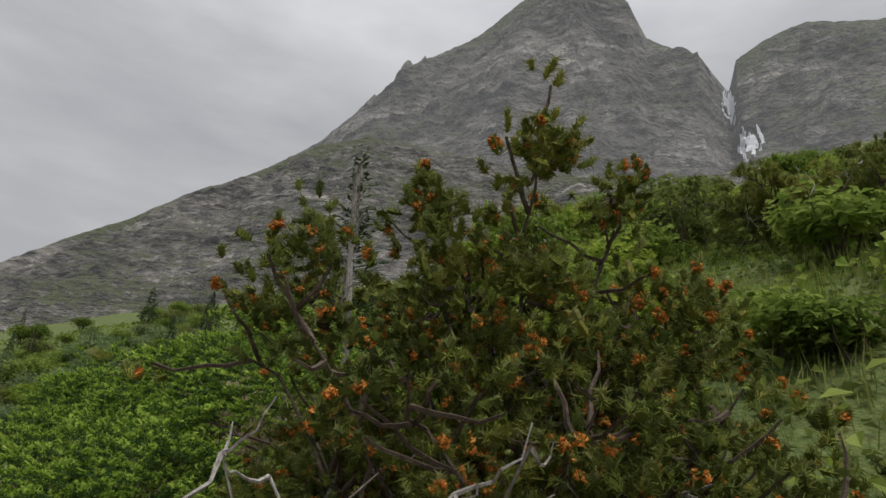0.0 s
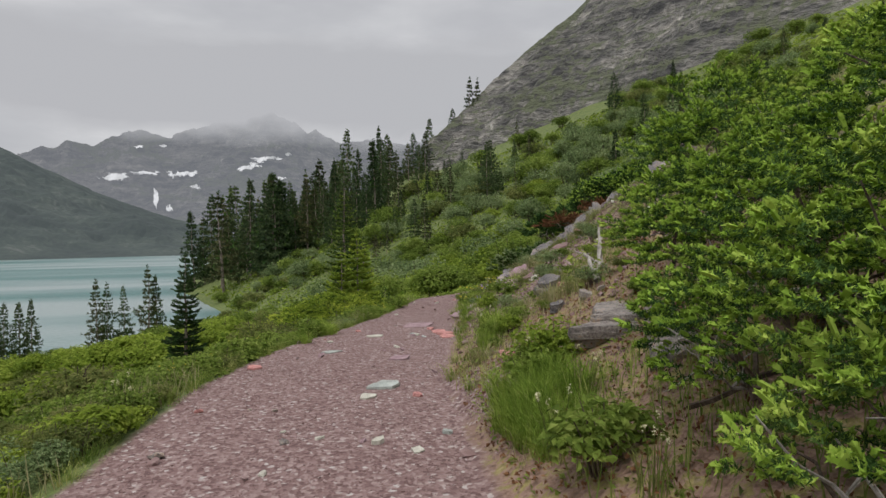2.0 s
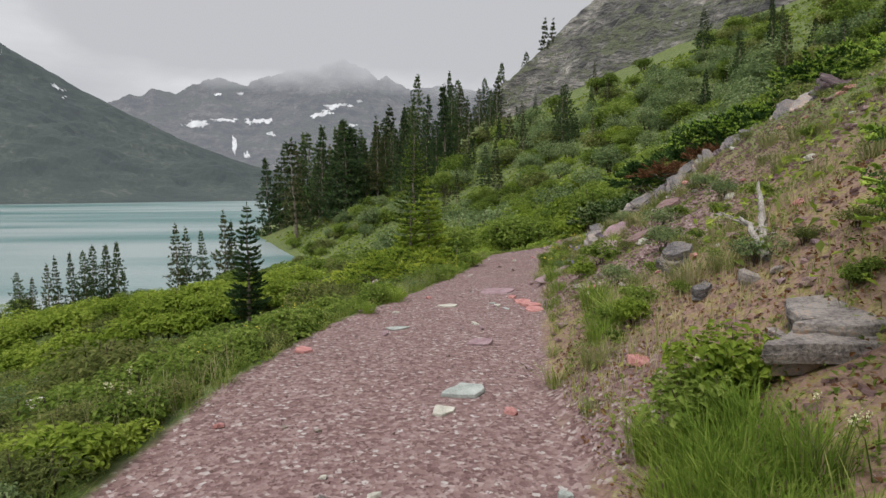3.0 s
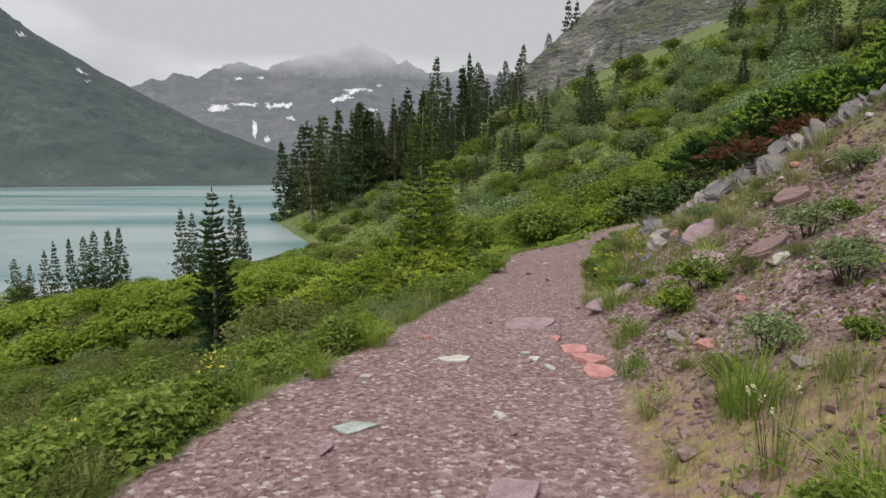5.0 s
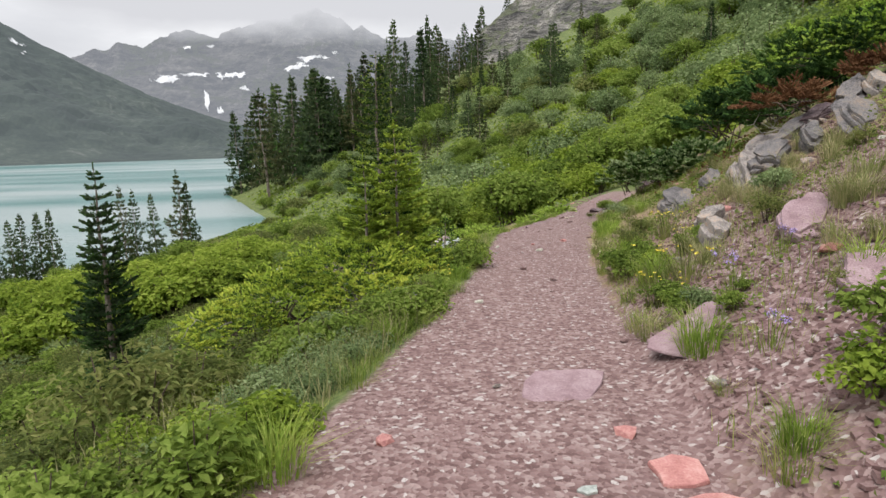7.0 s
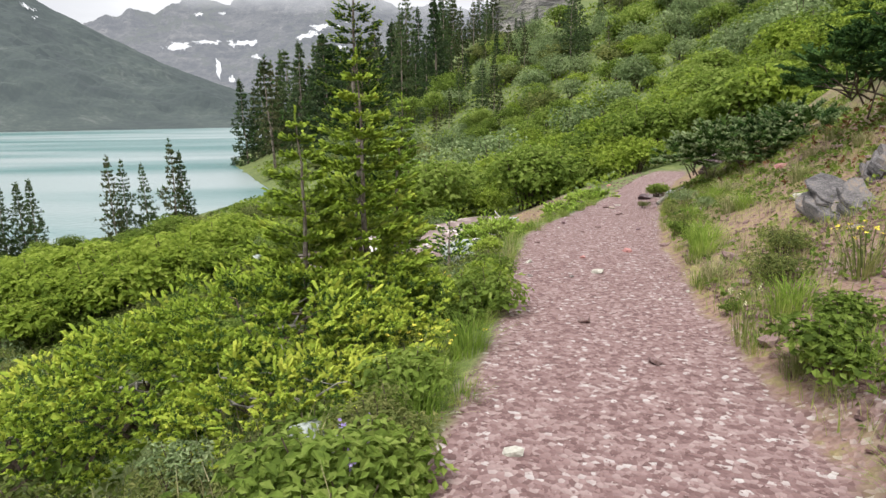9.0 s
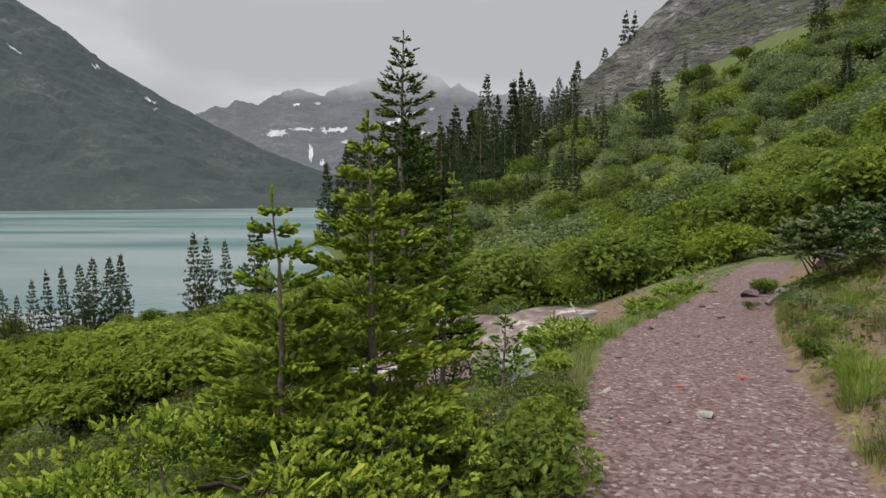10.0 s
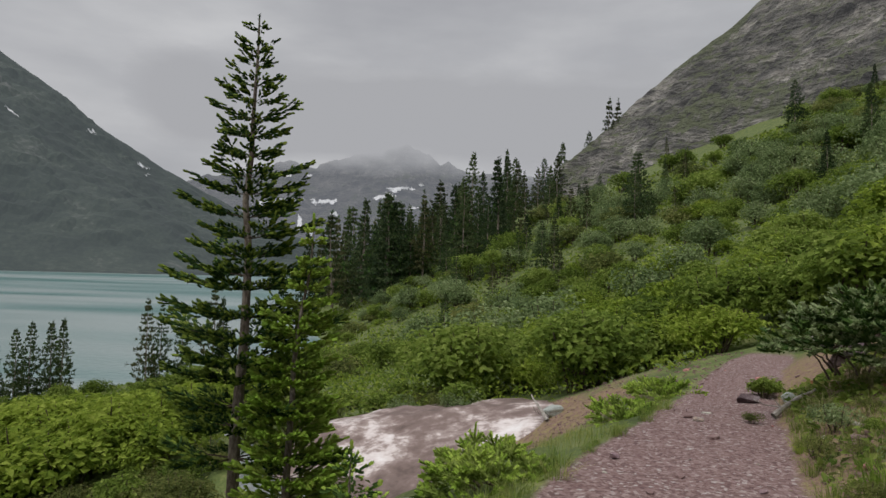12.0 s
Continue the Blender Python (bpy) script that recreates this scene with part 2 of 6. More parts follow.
def needles(soup, P, D, L, count, length, width, rng, slot=0, lean=0.7, core=0.0):
    """Shoots: narrow triangles set round an axis that starts at P and runs L along D, round a spindle-shaped core if wanted."""
    n = len(P)
    if not n:
        return
    D = unit(D)
    length = np.broadcast_to(np.asarray(length, float), (n,))[:, None, None]
    ref = np.where(np.abs(D[:, 2:3]) > 0.9, np.array([[1.0, 0, 0]]), np.array([[0, 0, 1.0]]))
    A = unit(np.cross(D, ref))
    B = np.cross(D, A)
    k = np.arange(count)
    ang = k * 2.4 + rng.random((n, 1)) * 6.28
    s = (k + rng.random((n, count)) * 0.8) / count
    rad = np.cos(ang)[..., None] * A[:, None] + np.sin(ang)[..., None] * B[:, None]
    base = P[:, None] + D[:, None] * (s * L[:, None])[..., None]
    way = unit(rad * (1 - lean * 0.45) + D[:, None] * lean + rng.normal(0, 0.12, (n, count, 3)))
    ln = length * (0.75 + 0.5 * rng.random((n, count)))[..., None]
    side = unit(np.cross(way, rng.normal(0, 1, (n, count, 3)))) * width * 0.5
    tri = np.stack([base - side, base + side, base + way * ln], 2).reshape(-1, 3)
    soup.add(tri, np.arange(len(tri)).reshape(-1, 3), slot)
    if core:
        a = np.arange(3) * 2.0944 + rng.random((n, 1)) * 2
        rim = (np.cos(a)[..., None] * A[:, None] + np.sin(a)[..., None] * B[:, None]) * core * (0.8 + 0.4 * rng.random((n, 3, 1)))
        v = np.concatenate([P[:, None], (P + D * (L * 0.3)[:, None])[:, None] + rim * 0.9, (P + D * (L * 0.85)[:, None])[:, None] + rim, (P + D * (L * 1.05)[:, None])[:, None]], 1).reshape(-1, 3)
        i = np.arange(n)[:, None] * 8
        f = [i + [0, 1 + (q + 1) % 3, 1 + q] for q in range(3)] + [i + [7, 4 + q, 4 + (q + 1) % 3] for q in range(3)]
        soup.add(v, np.concatenate(f), slot)
        soup.add(np.zeros((0, 3)), np.concatenate([i + [1 + q, 1 + (q + 1) % 3, 4 + (q + 1) % 3, 4 + q] for q in range(3)]) - len(v), slot)


def leaves(soup, P, N, size, rng, slot=0, narrow=0.6):
    """Leaves folded along the midrib, at P, facing about N."""
    n = len(P)
    N = unit(N)
    T = unit(np.cross(N, rng.normal(0, 1, (n, 3))))
    S = np.cross(N, T)
    sz = (size * (0.65 + 0.7 * rng.random(n)))[:, None]
    a, b = P - T * sz * 0.5, P + T * sz * 0.5 - N * sz * 0.15
    l = P + S * sz * 0.5 * narrow + N * sz * 0.12
    r = P - S * sz * 0.5 * narrow + N * sz * 0.12
    v = np.stack([a, l, b, r], 1).reshape(-1, 3)
    i = np.arange(n)[:, None] * 4
    soup.add(v, np.concatenate([i + [0, 2, 1], i + [0, 3, 2]]), slot)


def tube(soup, points, radii, sides=5, slot=0):
    pts = np.asarray(points, float)
    rad = np.asarray(radii, float)
    d = unit(np.gradient(pts, axis=0))
    ref = np.array([0.31, 0.23, 0.92]) if abs(d[0, 2]) < 0.9 else np.array([1.0, 0.1, 0])
    A = unit(np.cross(d, ref))
    B = np.cross(d, A)
    a = np.arange(sides) * 2 * np.pi / sides
    ring = pts[:, None] + rad[:, None, None] * (np.cos(a)[None, :, None] * A[:, None] + np.sin(a)[None, :, None] * B[:, None])
    n = len(pts)
    i, j = np.meshgrid(np.arange(n - 1), np.arange(sides), indexing="ij")
    q = np.stack([i * sides + j, i * sides + (j + 1) % sides, (i + 1) * sides + (j + 1) % sides, (i + 1) * sides + j], -1).reshape(-1, 4)
    soup.add(ring.reshape(-1, 3), q, slot)


def crooked(a, b, rng, sag=0.0, wobble=0.06, n=6):
    a, b = np.asarray(a, float), np.asarray(b, float)
    s = np.linspace(0, 1, n)[:, None]
    p = a + (b - a) * s
    p += rng.normal(0, wobble, (n, 3)) * np.linalg.norm(b - a) * np.minimum(s, 1 - s * 0.6)
    p[:, 2] += sag * (s * (1 - s))[:, 0] * 4
    return p


# ---- the lie of the land ----
LAKE = -10.0
PATH_Y = [-40, 0, 2, 5, 8, 10, 14, 18, 22, 26, 32, 40, 60, 100]
PATH_X = [-1.2, 0.05, 0.38, 1.05, 1.85, 2.3, 3.35, 5.2, 7.3, 10, 13.5, 17, 25, 40]
WIDE_Y = [-40, 3, 6, 10, 14, 19, 26]
WIDE = [1.25, 1.25, 0.92, 0.78, 0.92, 0.62, 0.5]
_sy = np.linspace(-40, 100, 1401)
_sx = np.interp(_sy, PATH_Y, PATH_X)
_k = np.ones(21) / 21
_sx = np.convolve(np.pad(_sx, 10, mode="edge"), _k, mode="valid")
_sl = np.gradient(_sx, _sy)


def path_x(y):
    return np.interp(y, _sy, _sx)


def path_z(y):
    y = np.asarray(y, float)
    return -0.031 * (np.clip(y, 0.5, 19) - 0.5) + 0.02 * np.clip(y - 22, 0, 60)


def from_path(x, y):
    """Signed distance to the middle line of the path (right is plus) and its half width."""
    s = (x - path_x(y)) / np.sqrt(1 + np.interp(y, _sy, _sl) ** 2)
    return s, np.interp(y, WIDE_Y, WIDE)


def ground_z(x, y):
    x, y = np.asarray(x, float), np.asarray(y, float)
    s, w = from_path(x, y)
    r, l = np.clip(s - w, 0, None), np.clip(-s - w, 0, None)
    zp = path_z(y)
    steep = np.interp(y, [-12, -6, 0, 6, 14, 20], [0.42, 0.45, 0.5, 0.46, 0.36, 0.5])
    up = steep * np.minimum(r, 4) + 0.055 * np.minimum(r, 4) ** 2 + 0.53 * np.clip(r - 4, 0, 130) + 0.2 * np.clip(r - 134, 0, 400)
    up = np.where(r > 0, up + 0.05 * (1 - np.exp(-r * 8)), 0)
    down = 0.30 * np.minimum(l, 1.5) + 0.52 * np.clip(l - 1.5, 0, 4.0) + 0.235 * np.clip(l - 5.5, 0, 60)
    bumps = np.clip(np.maximum(r, l) / 1.5, 0, 1)
    near = zp + up - down + bumps * (0.16 * rumple(x * 0.55, y * 0.55, 0, 3) + 0.05 * rumple(x * 2.3, y * 2.3, 0, 5))
    near += (1 - bumps) * 0.012 * rumple(x * 1.7, y * 1.7, 0, 9)
    # snow hollow beside the path
    near -= 0.5 * np.exp(-(((x - 0.8) / 3.2) ** 2 + ((y - 20.5) / 3.6) ** 2))
    shore = np.interp(y, [-60, 20, 45, 70, 101, 161, 200, 400, 900], [-60, -55, -42, -28, -22, -46, -55, -95, -190])
    e = (x - shore) * 0.92
    wide = np.interp(y, [14, 28, 45, 95], [90, 52, 44, 3])
    far = LAKE + 0.15 * np.clip(e, -60, wide) + 0.5 * np.clip(e - wide, 0, 125) + 0.15 * np.clip(e - wide - 125, 0, 300)
    big = np.clip((np.hypot(x, y) - 25) / 40, 0, 1)
    far += big * np.clip(e / 20, 0, 1) * (1.6 * rumple(x * 0.045, y * 0.045, 0, 13) + 0.5 * rumple(x * 0.2, y * 0.2, 0, 17))
    far = far - 7 * np.clip((24 - y) / 10, 0, 3)
    k = 0.5
    hi = np.maximum(near, far)
    z = hi + np.log(np.exp((near - hi) / k) + np.exp((far - hi) / k)) * k * np.clip((y - 14) / 10, 0, 1)
    z = np.where(e < 0, np.minimum(z, LAKE + 0.17 * e + 0.2), z)
    return np.clip(z, -16, 140)


def gz(x, y):
    return float(ground_z(np.array([x]), np.array([y]))[0])


def spaced(lo, hi, step, far_lo, far_hi, grow=1.09):
    mid = list(np.arange(lo, hi, step))
    out, d, p = [], step, hi
    while p < far_hi:
        out.append(p)
        d *= grow
        p += d
    back, d, p = [], step, lo
    while p > far_lo:
        d *= grow
        p -= d
        back.append(p)
    return np.array(back[::-1] + mid + out + [far_hi])


gx, gy = spaced(-6, 9, 0.14, -3500, 3500), spaced(-11, 24, 0.14, -3500, 4200)
GX, GY = np.meshgrid(gx, gy, indexing="ij")
GZ = ground_z(GX, GY)
land = Soup()
i, j = np.meshgrid(np.arange(len(gx) - 1), np.arange(len(gy) - 1), indexing="ij")
n = len(gy)
land.add(np.stack([GX, GY, GZ], -1).reshape(-1, 3), np.stack([i * n + j, (i + 1) * n + j, (i + 1) * n + j + 1, i * n + j + 1], -1).reshape(-1, 4))

M_GROUND = surface("ground_cover", [(0.2, (0.045, 0.065, 0.02)), (0.5, (0.11, 0.145, 0.042)), (0.8, (0.20, 0.21, 0.08))], 1.1, 18, bump=0.6)
gt = M_GROUND.node_tree
g_p = gt.nodes["Principled BSDF"]
g_green = g_p.inputs["Base Color"].links[0].from_socket
g_co = gt.nodes.new("ShaderNodeTexCoord")
g_v = node(gt, "ShaderNodeTexVoronoi", Scale=34.0)
g_v2 = node(gt, "ShaderNodeTexVoronoi", Scale=13.0)
g_n = node(gt, "ShaderNodeTexNoise", Scale=1.3, Detail=5.0)
for q in (g_v, g_v2, g_n):
    gt.links.new(g_co.outputs["Object"], q.inputs["Vector"])
g_grav = ramp(gt, [(0.0, (0.115, 0.066, 0.062)), (0.35, (0.18, 0.112, 0.106)), (0.7, (0.24, 0.162, 0.153)), (0.92, (0.30, 0.225, 0.21)), (1.0, (0.42, 0.38, 0.36))])
g_sep = gt.nodes.new("ShaderNodeSeparateColor")
gt.links.new(g_v.outputs["Color"], g_sep.inputs[0])
gt.links.new(g_sep.outputs[0], g_grav.inputs[0])
g_soil = ramp(gt, [(0.2, (0.08, 0.05, 0.035)), (0.4, (0.19, 0.12, 0.085)), (0.5, (0.27, 0.175, 0.14)), (0.58, (0.21, 0.175, 0.065)), (0.68, (0.28, 0.23, 0.10)), (0.85, (0.38, 0.28, 0.24))])
g_f = node(gt, "ShaderNodeTexNoise", Scale=9.0, Detail=6.0, Roughness=0.7)
gt.links.new(g_co.outputs["Object"], g_f.inputs["Vector"])
g_fm = gt.nodes.new("ShaderNodeMath")
g_fm.operation = "MULTIPLY_ADD"
g_fm.inputs[1].default_value = 1.5
g_fm.inputs[2].default_value = -0.25
gt.links.new(g_f.outputs[0], g_fm.inputs[0])
gt.links.new(g_fm.outputs[0], g_soil.inputs[0])


def masked(low, high, mask):
    at = gt.nodes.new("ShaderNodeAttribute")
    at.attribute_name = mask
    add = gt.nodes.new("ShaderNodeMath")
    add.operation = "MULTIPLY_ADD"
    add.inputs[1].default_value = 0.7
    gt.links.new(g_n.outputs[0], add.inputs[0])
    gt.links.new(at.outputs["Fac"], add.inputs[2])
    edge = ramp(gt, [(0.72, (0, 0, 0)), (0.98, (1, 1, 1))])
    gt.links.new(add.outputs[0], edge.inputs[0])
    mx = gt.nodes.new("ShaderNodeMix")
    mx.data_type = "RGBA"
    gt.links.new(edge.outputs[0], mx.inputs[0])
    gt.links.new(low, mx.inputs[6])
    gt.links.new(high, mx.inputs[7])
    return mx.outputs[2]


g_col = masked(masked(g_green, g_soil.outputs[0], "soil"), g_grav.outputs[0], "gravel")
gt.links.new(g_col, g_p.inputs["Base Color"])
g_b = node(gt, "ShaderNodeBump", Strength=0.55, Distance=0.02)
gt.links.new(g_v.outputs["Distance"], g_b.inputs["Height"])
gt.links.new(g_b.outputs[0], g_p.inputs["Normal"])
ground = tagged(new("ground", land.mesh("ground", [M_GROUND], True)), "mountain hillside ground with a reddish gravel path and mossy soil", "ground", kind="structure")
S, W = from_path(GX, GY)
gravel = np.clip(0.5 + (W - np.abs(S)) / 0.35, 0, 1) * np.clip((25 - GY) / 2, 0, 1)
R = np.clip(S - W, 0, None)
soil = np.clip(1.15 - R / 5.0, 0, 1) * (S > 0) * np.clip((GY + 9) / 3, 0, 1) * np.clip((26 - GY) / 6, 0, 1)
soil = np.maximum(soil, np.exp(-(((GX - 1.5) / 4.5) ** 2 + ((GY - 22) / 4.0) ** 2)))
scree = 0.95 * np.exp(-((R - 1.2) / 2.1) ** 2) * (S > 0) * np.exp(-((GY - 5.8) / 4.4) ** 2)
scree = np.maximum(scree, 0.85 * np.exp(-((R - 0.35) / 0.6) ** 2) * (S > 0) * np.exp(-((GY + 0.6) / 1.5) ** 2))
for key, val in (("gravel", np.maximum(gravel, scree)), ("soil", soil)):
    at = ground.data.attributes.new(key, "FLOAT", "POINT")
    at.data.foreach_set("value", val.ravel().astype(np.float32))

# ---- lake ----
M_WATER = bpy.data.materials.new("glacial_lake_water")
M_WATER.use_nodes = True
mt = M_WATER.node_tree
mp = mt.nodes["Principled BSDF"]
mp.inputs["Roughness"].default_value = 0.3
mp.inputs["IOR"].default_value = 1.33
l_co = mt.nodes.new("ShaderNodeTexCoord")
l_map = node(mt, "ShaderNodeMapping", Scale=(0.004, 0.02, 1))
l_n = node(mt, "ShaderNodeTexNoise", Scale=1.0, Detail=3.0)
l_r = ramp(mt, [(0.40, (0.06, 0.16, 0.15)), (0.49, (0.16, 0.245, 0.24)), (0.57, (0.28, 0.335, 0.33))])
l_w = node(mt, "ShaderNodeTexNoise", Scale=0.8, Detail=4.0)
l_b = node(mt, "ShaderNodeBump", Strength=0.6, Distance=0.4)
mt.links.new(l_co.outputs["Object"], l_map.inputs[0])
mt.links.new(l_map.outputs[0], l_n.inputs["Vector"])
mt.links.new(l_co.outputs["Object"], l_w.inputs["Vector"])
mt.links.new(l_n.outputs[0], l_r.inputs[0])
mt.links.new(l_r.outputs[0], mp.inputs["Base Color"])
mt.links.new(l_w.outputs[0], l_b.inputs["Height"])
mt.links.new(l_b.outputs[0], mp.inputs["Normal"])
lake = Soup()
lake.add([(-2600, -900, LAKE), (60, -900, LAKE), (60, 1500, LAKE), (-2600, 1500, LAKE)], [(0, 1, 2, 3)])
tagged(new("lake_water", lake.mesh("lake_water", [M_WATER])), "milky turquoise mountain lake with wind-ruffled streaks", "lake", kind="structure")


# ---- mountains ----
def massif(name, bearings, foot, crest, mats, label, r_foot, r_crest, nb, nr, rough, seed, band=None, terrace=0.0, step=6.0, jag=0.0):
    """A mountain flank seen from the valley: foot and crest heights by bearing, ribs and ledges by noise; it goes down again behind."""
    b = np.linspace(bearings[0], bearings[-1], nb)
    ef, ec = np.interp(b, bearings, foot), np.interp(b, bearings, crest)
    ec = ec + jag * rumple(b * 1.1, 0, 0, seed + 2, 4)
    rf, rc = np.interp(b, bearings, r_foot), np.interp(b, bearings, r_crest)
    t = np.linspace(0, 1.25, nr)
    B, T = np.meshgrid(np.radians(b), t, indexing="ij")
    RF, RC, EF, EC = [q[:, None] for q in (rf, rc, np.radians(ef), np.radians(ec))]
    tt = np.clip(T, 0, 1)
    r = RF + (RC - RF) * T
    zf, zc = RF * np.tan(EF), RC * np.tan(EC)
    prof = tt if band is None else np.where(tt < band[0], tt / band[0] * band[1], band[1] + (tt - band[0]) / (1 - band[0]) * (1 - band[1]))
    z = 1.4 + zf + (zc - zf) * prof
    z = np.where(T > 1, z - (T - 1) * (zc - zf) * 2.0, z)
    x, y = r * np.sin(B), r * np.cos(B)
    ramped = np.clip(tt * 5, 0, 1) * np.clip((1.03 - tt) * 7, 0.25, 1)
    k = 9.0 / np.mean(rc)
    d = rough * (rumple(x * k, y * k, z * k * 0.5, seed, 5) + 0.35 * np.abs(rumple(x * k * 4, y * k * 4, z * k * 9, seed + 3, 3)))
    z = z + d * ramped
    if terrace:
        ph = (z + 2.5 * rumple(x * 0.02, y * 0.02, 0, seed + 8, 3) + 0.05 * x) / step
        saw = ph - np.floor(ph)
        z = z + np.clip((0.97 - tt) * 6, 0, 1) * terrace * step * (np.clip(saw * 3.2, 0, 1) - saw) * np.clip(0.75 + 0.7 * rumple(x * 0.06, y * 0.06, z * 0.1, seed + 11, 2), 0, 1.3)
    x, y = x + d * ramped * np.sin(B) * -0.8, y + d * ramped * np.cos(B) * -0.8
    sp = Soup()
    i, j = np.meshgrid(np.arange(nb - 1), np.arange(nr - 1), indexing="ij")
    sp.add(np.stack([x, y, z], -1).reshape(-1, 3), np.stack([i * nr + j, (i + 1) * nr + j, (i + 1) * nr + j + 1, i * nr + j + 1], -1).reshape(-1, 4))
    tagged(new(name, sp.mesh(name, mats, False)), label, "mountain", kind="structure")
    return b, x, y, z


def snowfield(flank, bearing, elevation, wide, tall, seed, lean=0.0):
    """A ragged patch of old snow lying on a mountain flank; bearing and elevation in degrees as seen from the path."""
    b, x, y, z = flank
    up = np.degrees(np.arctan2(z - 1.4, np.hypot(x, y)))
    n, m = 44, 18
    sp, keep = Soup(), []
    u, v = np.meshgrid(np.linspace(-1, 1, n), np.linspace(-1, 1, m), indexing="ij")
    inside = u ** 2 + v ** 2 + 1.15 * rumple(u * 3.2 + v * 1.5, v * 2.2, 0, seed, 4) < 0.62
    pts = np.zeros((n, m, 3))
    for i in range(n):
        for j in range(m):
            bb = bearing + u[i, j] * wide / 2
            ee = elevation + v[i, j] * tall / 2 + u[i, j] * lean
            c = int(np.clip(np.searchsorted(b, bb), 1, len(b) - 1))
            f = (bb - b[c - 1]) / (b[c] - b[c - 1])
            top = int(np.argmax(up[c]))
            col = [np.interp(ee, np.maximum.accumulate(up[c, :top + 1]), (1 - f) * q[c - 1, :top + 1] + f * q[c, :top + 1]) for q in (x, y, z)]
            pts[i, j] = np.array(col) * 0.985 + [0, 0, 0.02]
    i, j = np.meshgrid(np.arange(n - 1), np.arange(m - 1), indexing="ij")
    ok = inside[:-1, :-1] & inside[1:, 1:]
    q = np.stack([i * m + j, (i + 1) * m + j, (i + 1) * m + j + 1, i * m + j + 1], -1)[ok]
    if len(q):
        used, back = np.unique(q, return_inverse=True)
        sp.add(pts.reshape(-1, 3)[used], back.reshape(q.shape))
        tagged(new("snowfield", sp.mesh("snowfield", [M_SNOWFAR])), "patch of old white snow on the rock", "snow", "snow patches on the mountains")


def cliff_stone(name, scale, green, haze, haze_glow, bands=2.4):
    m = surface(name, [(0.15, (0.016, 0.015, 0.014)), (0.36, (0.07, 0.066, 0.061)), (0.5, (0.155, 0.146, 0.132)), (0.64, (0.225, 0.21, 0.19)), (0.85, (0.42, 0.397, 0.36))], scale, scale * 4.5, bump=1.0, stretch=(1, 1, bands))
    t = m.node_tree
    p = t.nodes["Principled BSDF"]
    t.nodes["Bump"].inputs["Distance"].default_value = 0.16 / scale
    src = p.inputs["Base Color"].links[0].from_socket
    g = t.nodes.new("ShaderNodeNewGeometry")
    sp = t.nodes.new("ShaderNodeSeparateXYZ")
    co = t.nodes.new("ShaderNodeTexCoord")
    nz = node(t, "ShaderNodeTexNoise", Scale=scale * 0.6, Detail=6.0)
    ad = t.nodes.new("ShaderNodeMath")
    ad.operation = "MULTIPLY_ADD"
    ad.inputs[1].default_value = 0.55
    rp = ramp(t, [(green, (0, 0, 0)), (min(green + 0.18, 1.0), (1, 1, 1))])
    mx = t.nodes.new("ShaderNodeMix")
    mx.data_type = "RGBA"
    mx.inputs[7].default_value = (0.085, 0.095, 0.045, 1)
    t.links.new(co.outputs["Object"], nz.inputs["Vector"])
    t.links.new(g.outputs["Normal"], sp.inputs[0])
    t.links.new(sp.outputs["Z"], ad.inputs[0])
    t.links.new(nz.outputs[0], ad.inputs[2])
    t.links.new(ad.outputs[0], rp.inputs[0])
    t.links.new(rp.outputs[0], mx.inputs[0])
    # blocks and joints of the rock
    mp2 = node(t, "ShaderNodeMapping", Scale=(1, 1, 2.2), Rotation=(0.12, 0.08, 0))
    vo = node(t, "ShaderNodeTexVoronoi", Scale=scale * 4.5)
    vs = t.nodes.new("ShaderNodeSeparateColor")
    vr = ramp(t, [(0.0, (0.5, 0.5, 0.5)), (0.5, (0.95, 0.95, 0.95)), (1.0, (1.45, 1.43, 1.4))])
    bl = t.nodes.new("ShaderNodeMix")
    bl.data_type, bl.blend_type = "RGBA", "MULTIPLY"
    bl.inputs[0].default_value = 0.8
    t.links.new(co.outputs["Object"], mp2.inputs[0])
    t.links.new(mp2.outputs[0], vo.inputs["Vector"])
    t.links.new(vo.outputs["Color"], vs.inputs[0])
    t.links.new(vs.outputs[0], vr.inputs[0])
    t.links.new(src, bl.inputs[6])
    t.links.new(vr.outputs[0], bl.inputs[7])
    t.links.new(bl.outputs[2], mx.inputs[6])
    t.links.new(mx.outputs[2], p.inputs["Base Color"])
    # distance haze goes into the rock itself as emission
    return hazy(m, haze, haze_glow)


# Rock, forest and snow below each carry painted haze: a glow mixed in.
HAZE_GLOW = (0.33, 0.335, 0.365)
M_CLIFF = cliff_stone("banded_cliff_rock", 0.04, 0.68, 0.07, HAZE_GLOW, 2.6)
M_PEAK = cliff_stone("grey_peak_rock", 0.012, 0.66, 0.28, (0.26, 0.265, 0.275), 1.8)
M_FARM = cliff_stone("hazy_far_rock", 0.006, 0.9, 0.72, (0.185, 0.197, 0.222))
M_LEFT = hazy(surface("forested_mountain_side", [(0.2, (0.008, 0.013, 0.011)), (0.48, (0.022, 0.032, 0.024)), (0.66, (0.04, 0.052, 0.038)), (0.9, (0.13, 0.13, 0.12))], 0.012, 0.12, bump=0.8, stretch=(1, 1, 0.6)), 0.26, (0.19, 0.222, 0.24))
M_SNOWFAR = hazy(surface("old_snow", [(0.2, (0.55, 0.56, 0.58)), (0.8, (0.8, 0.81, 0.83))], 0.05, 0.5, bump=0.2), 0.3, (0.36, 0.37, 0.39))
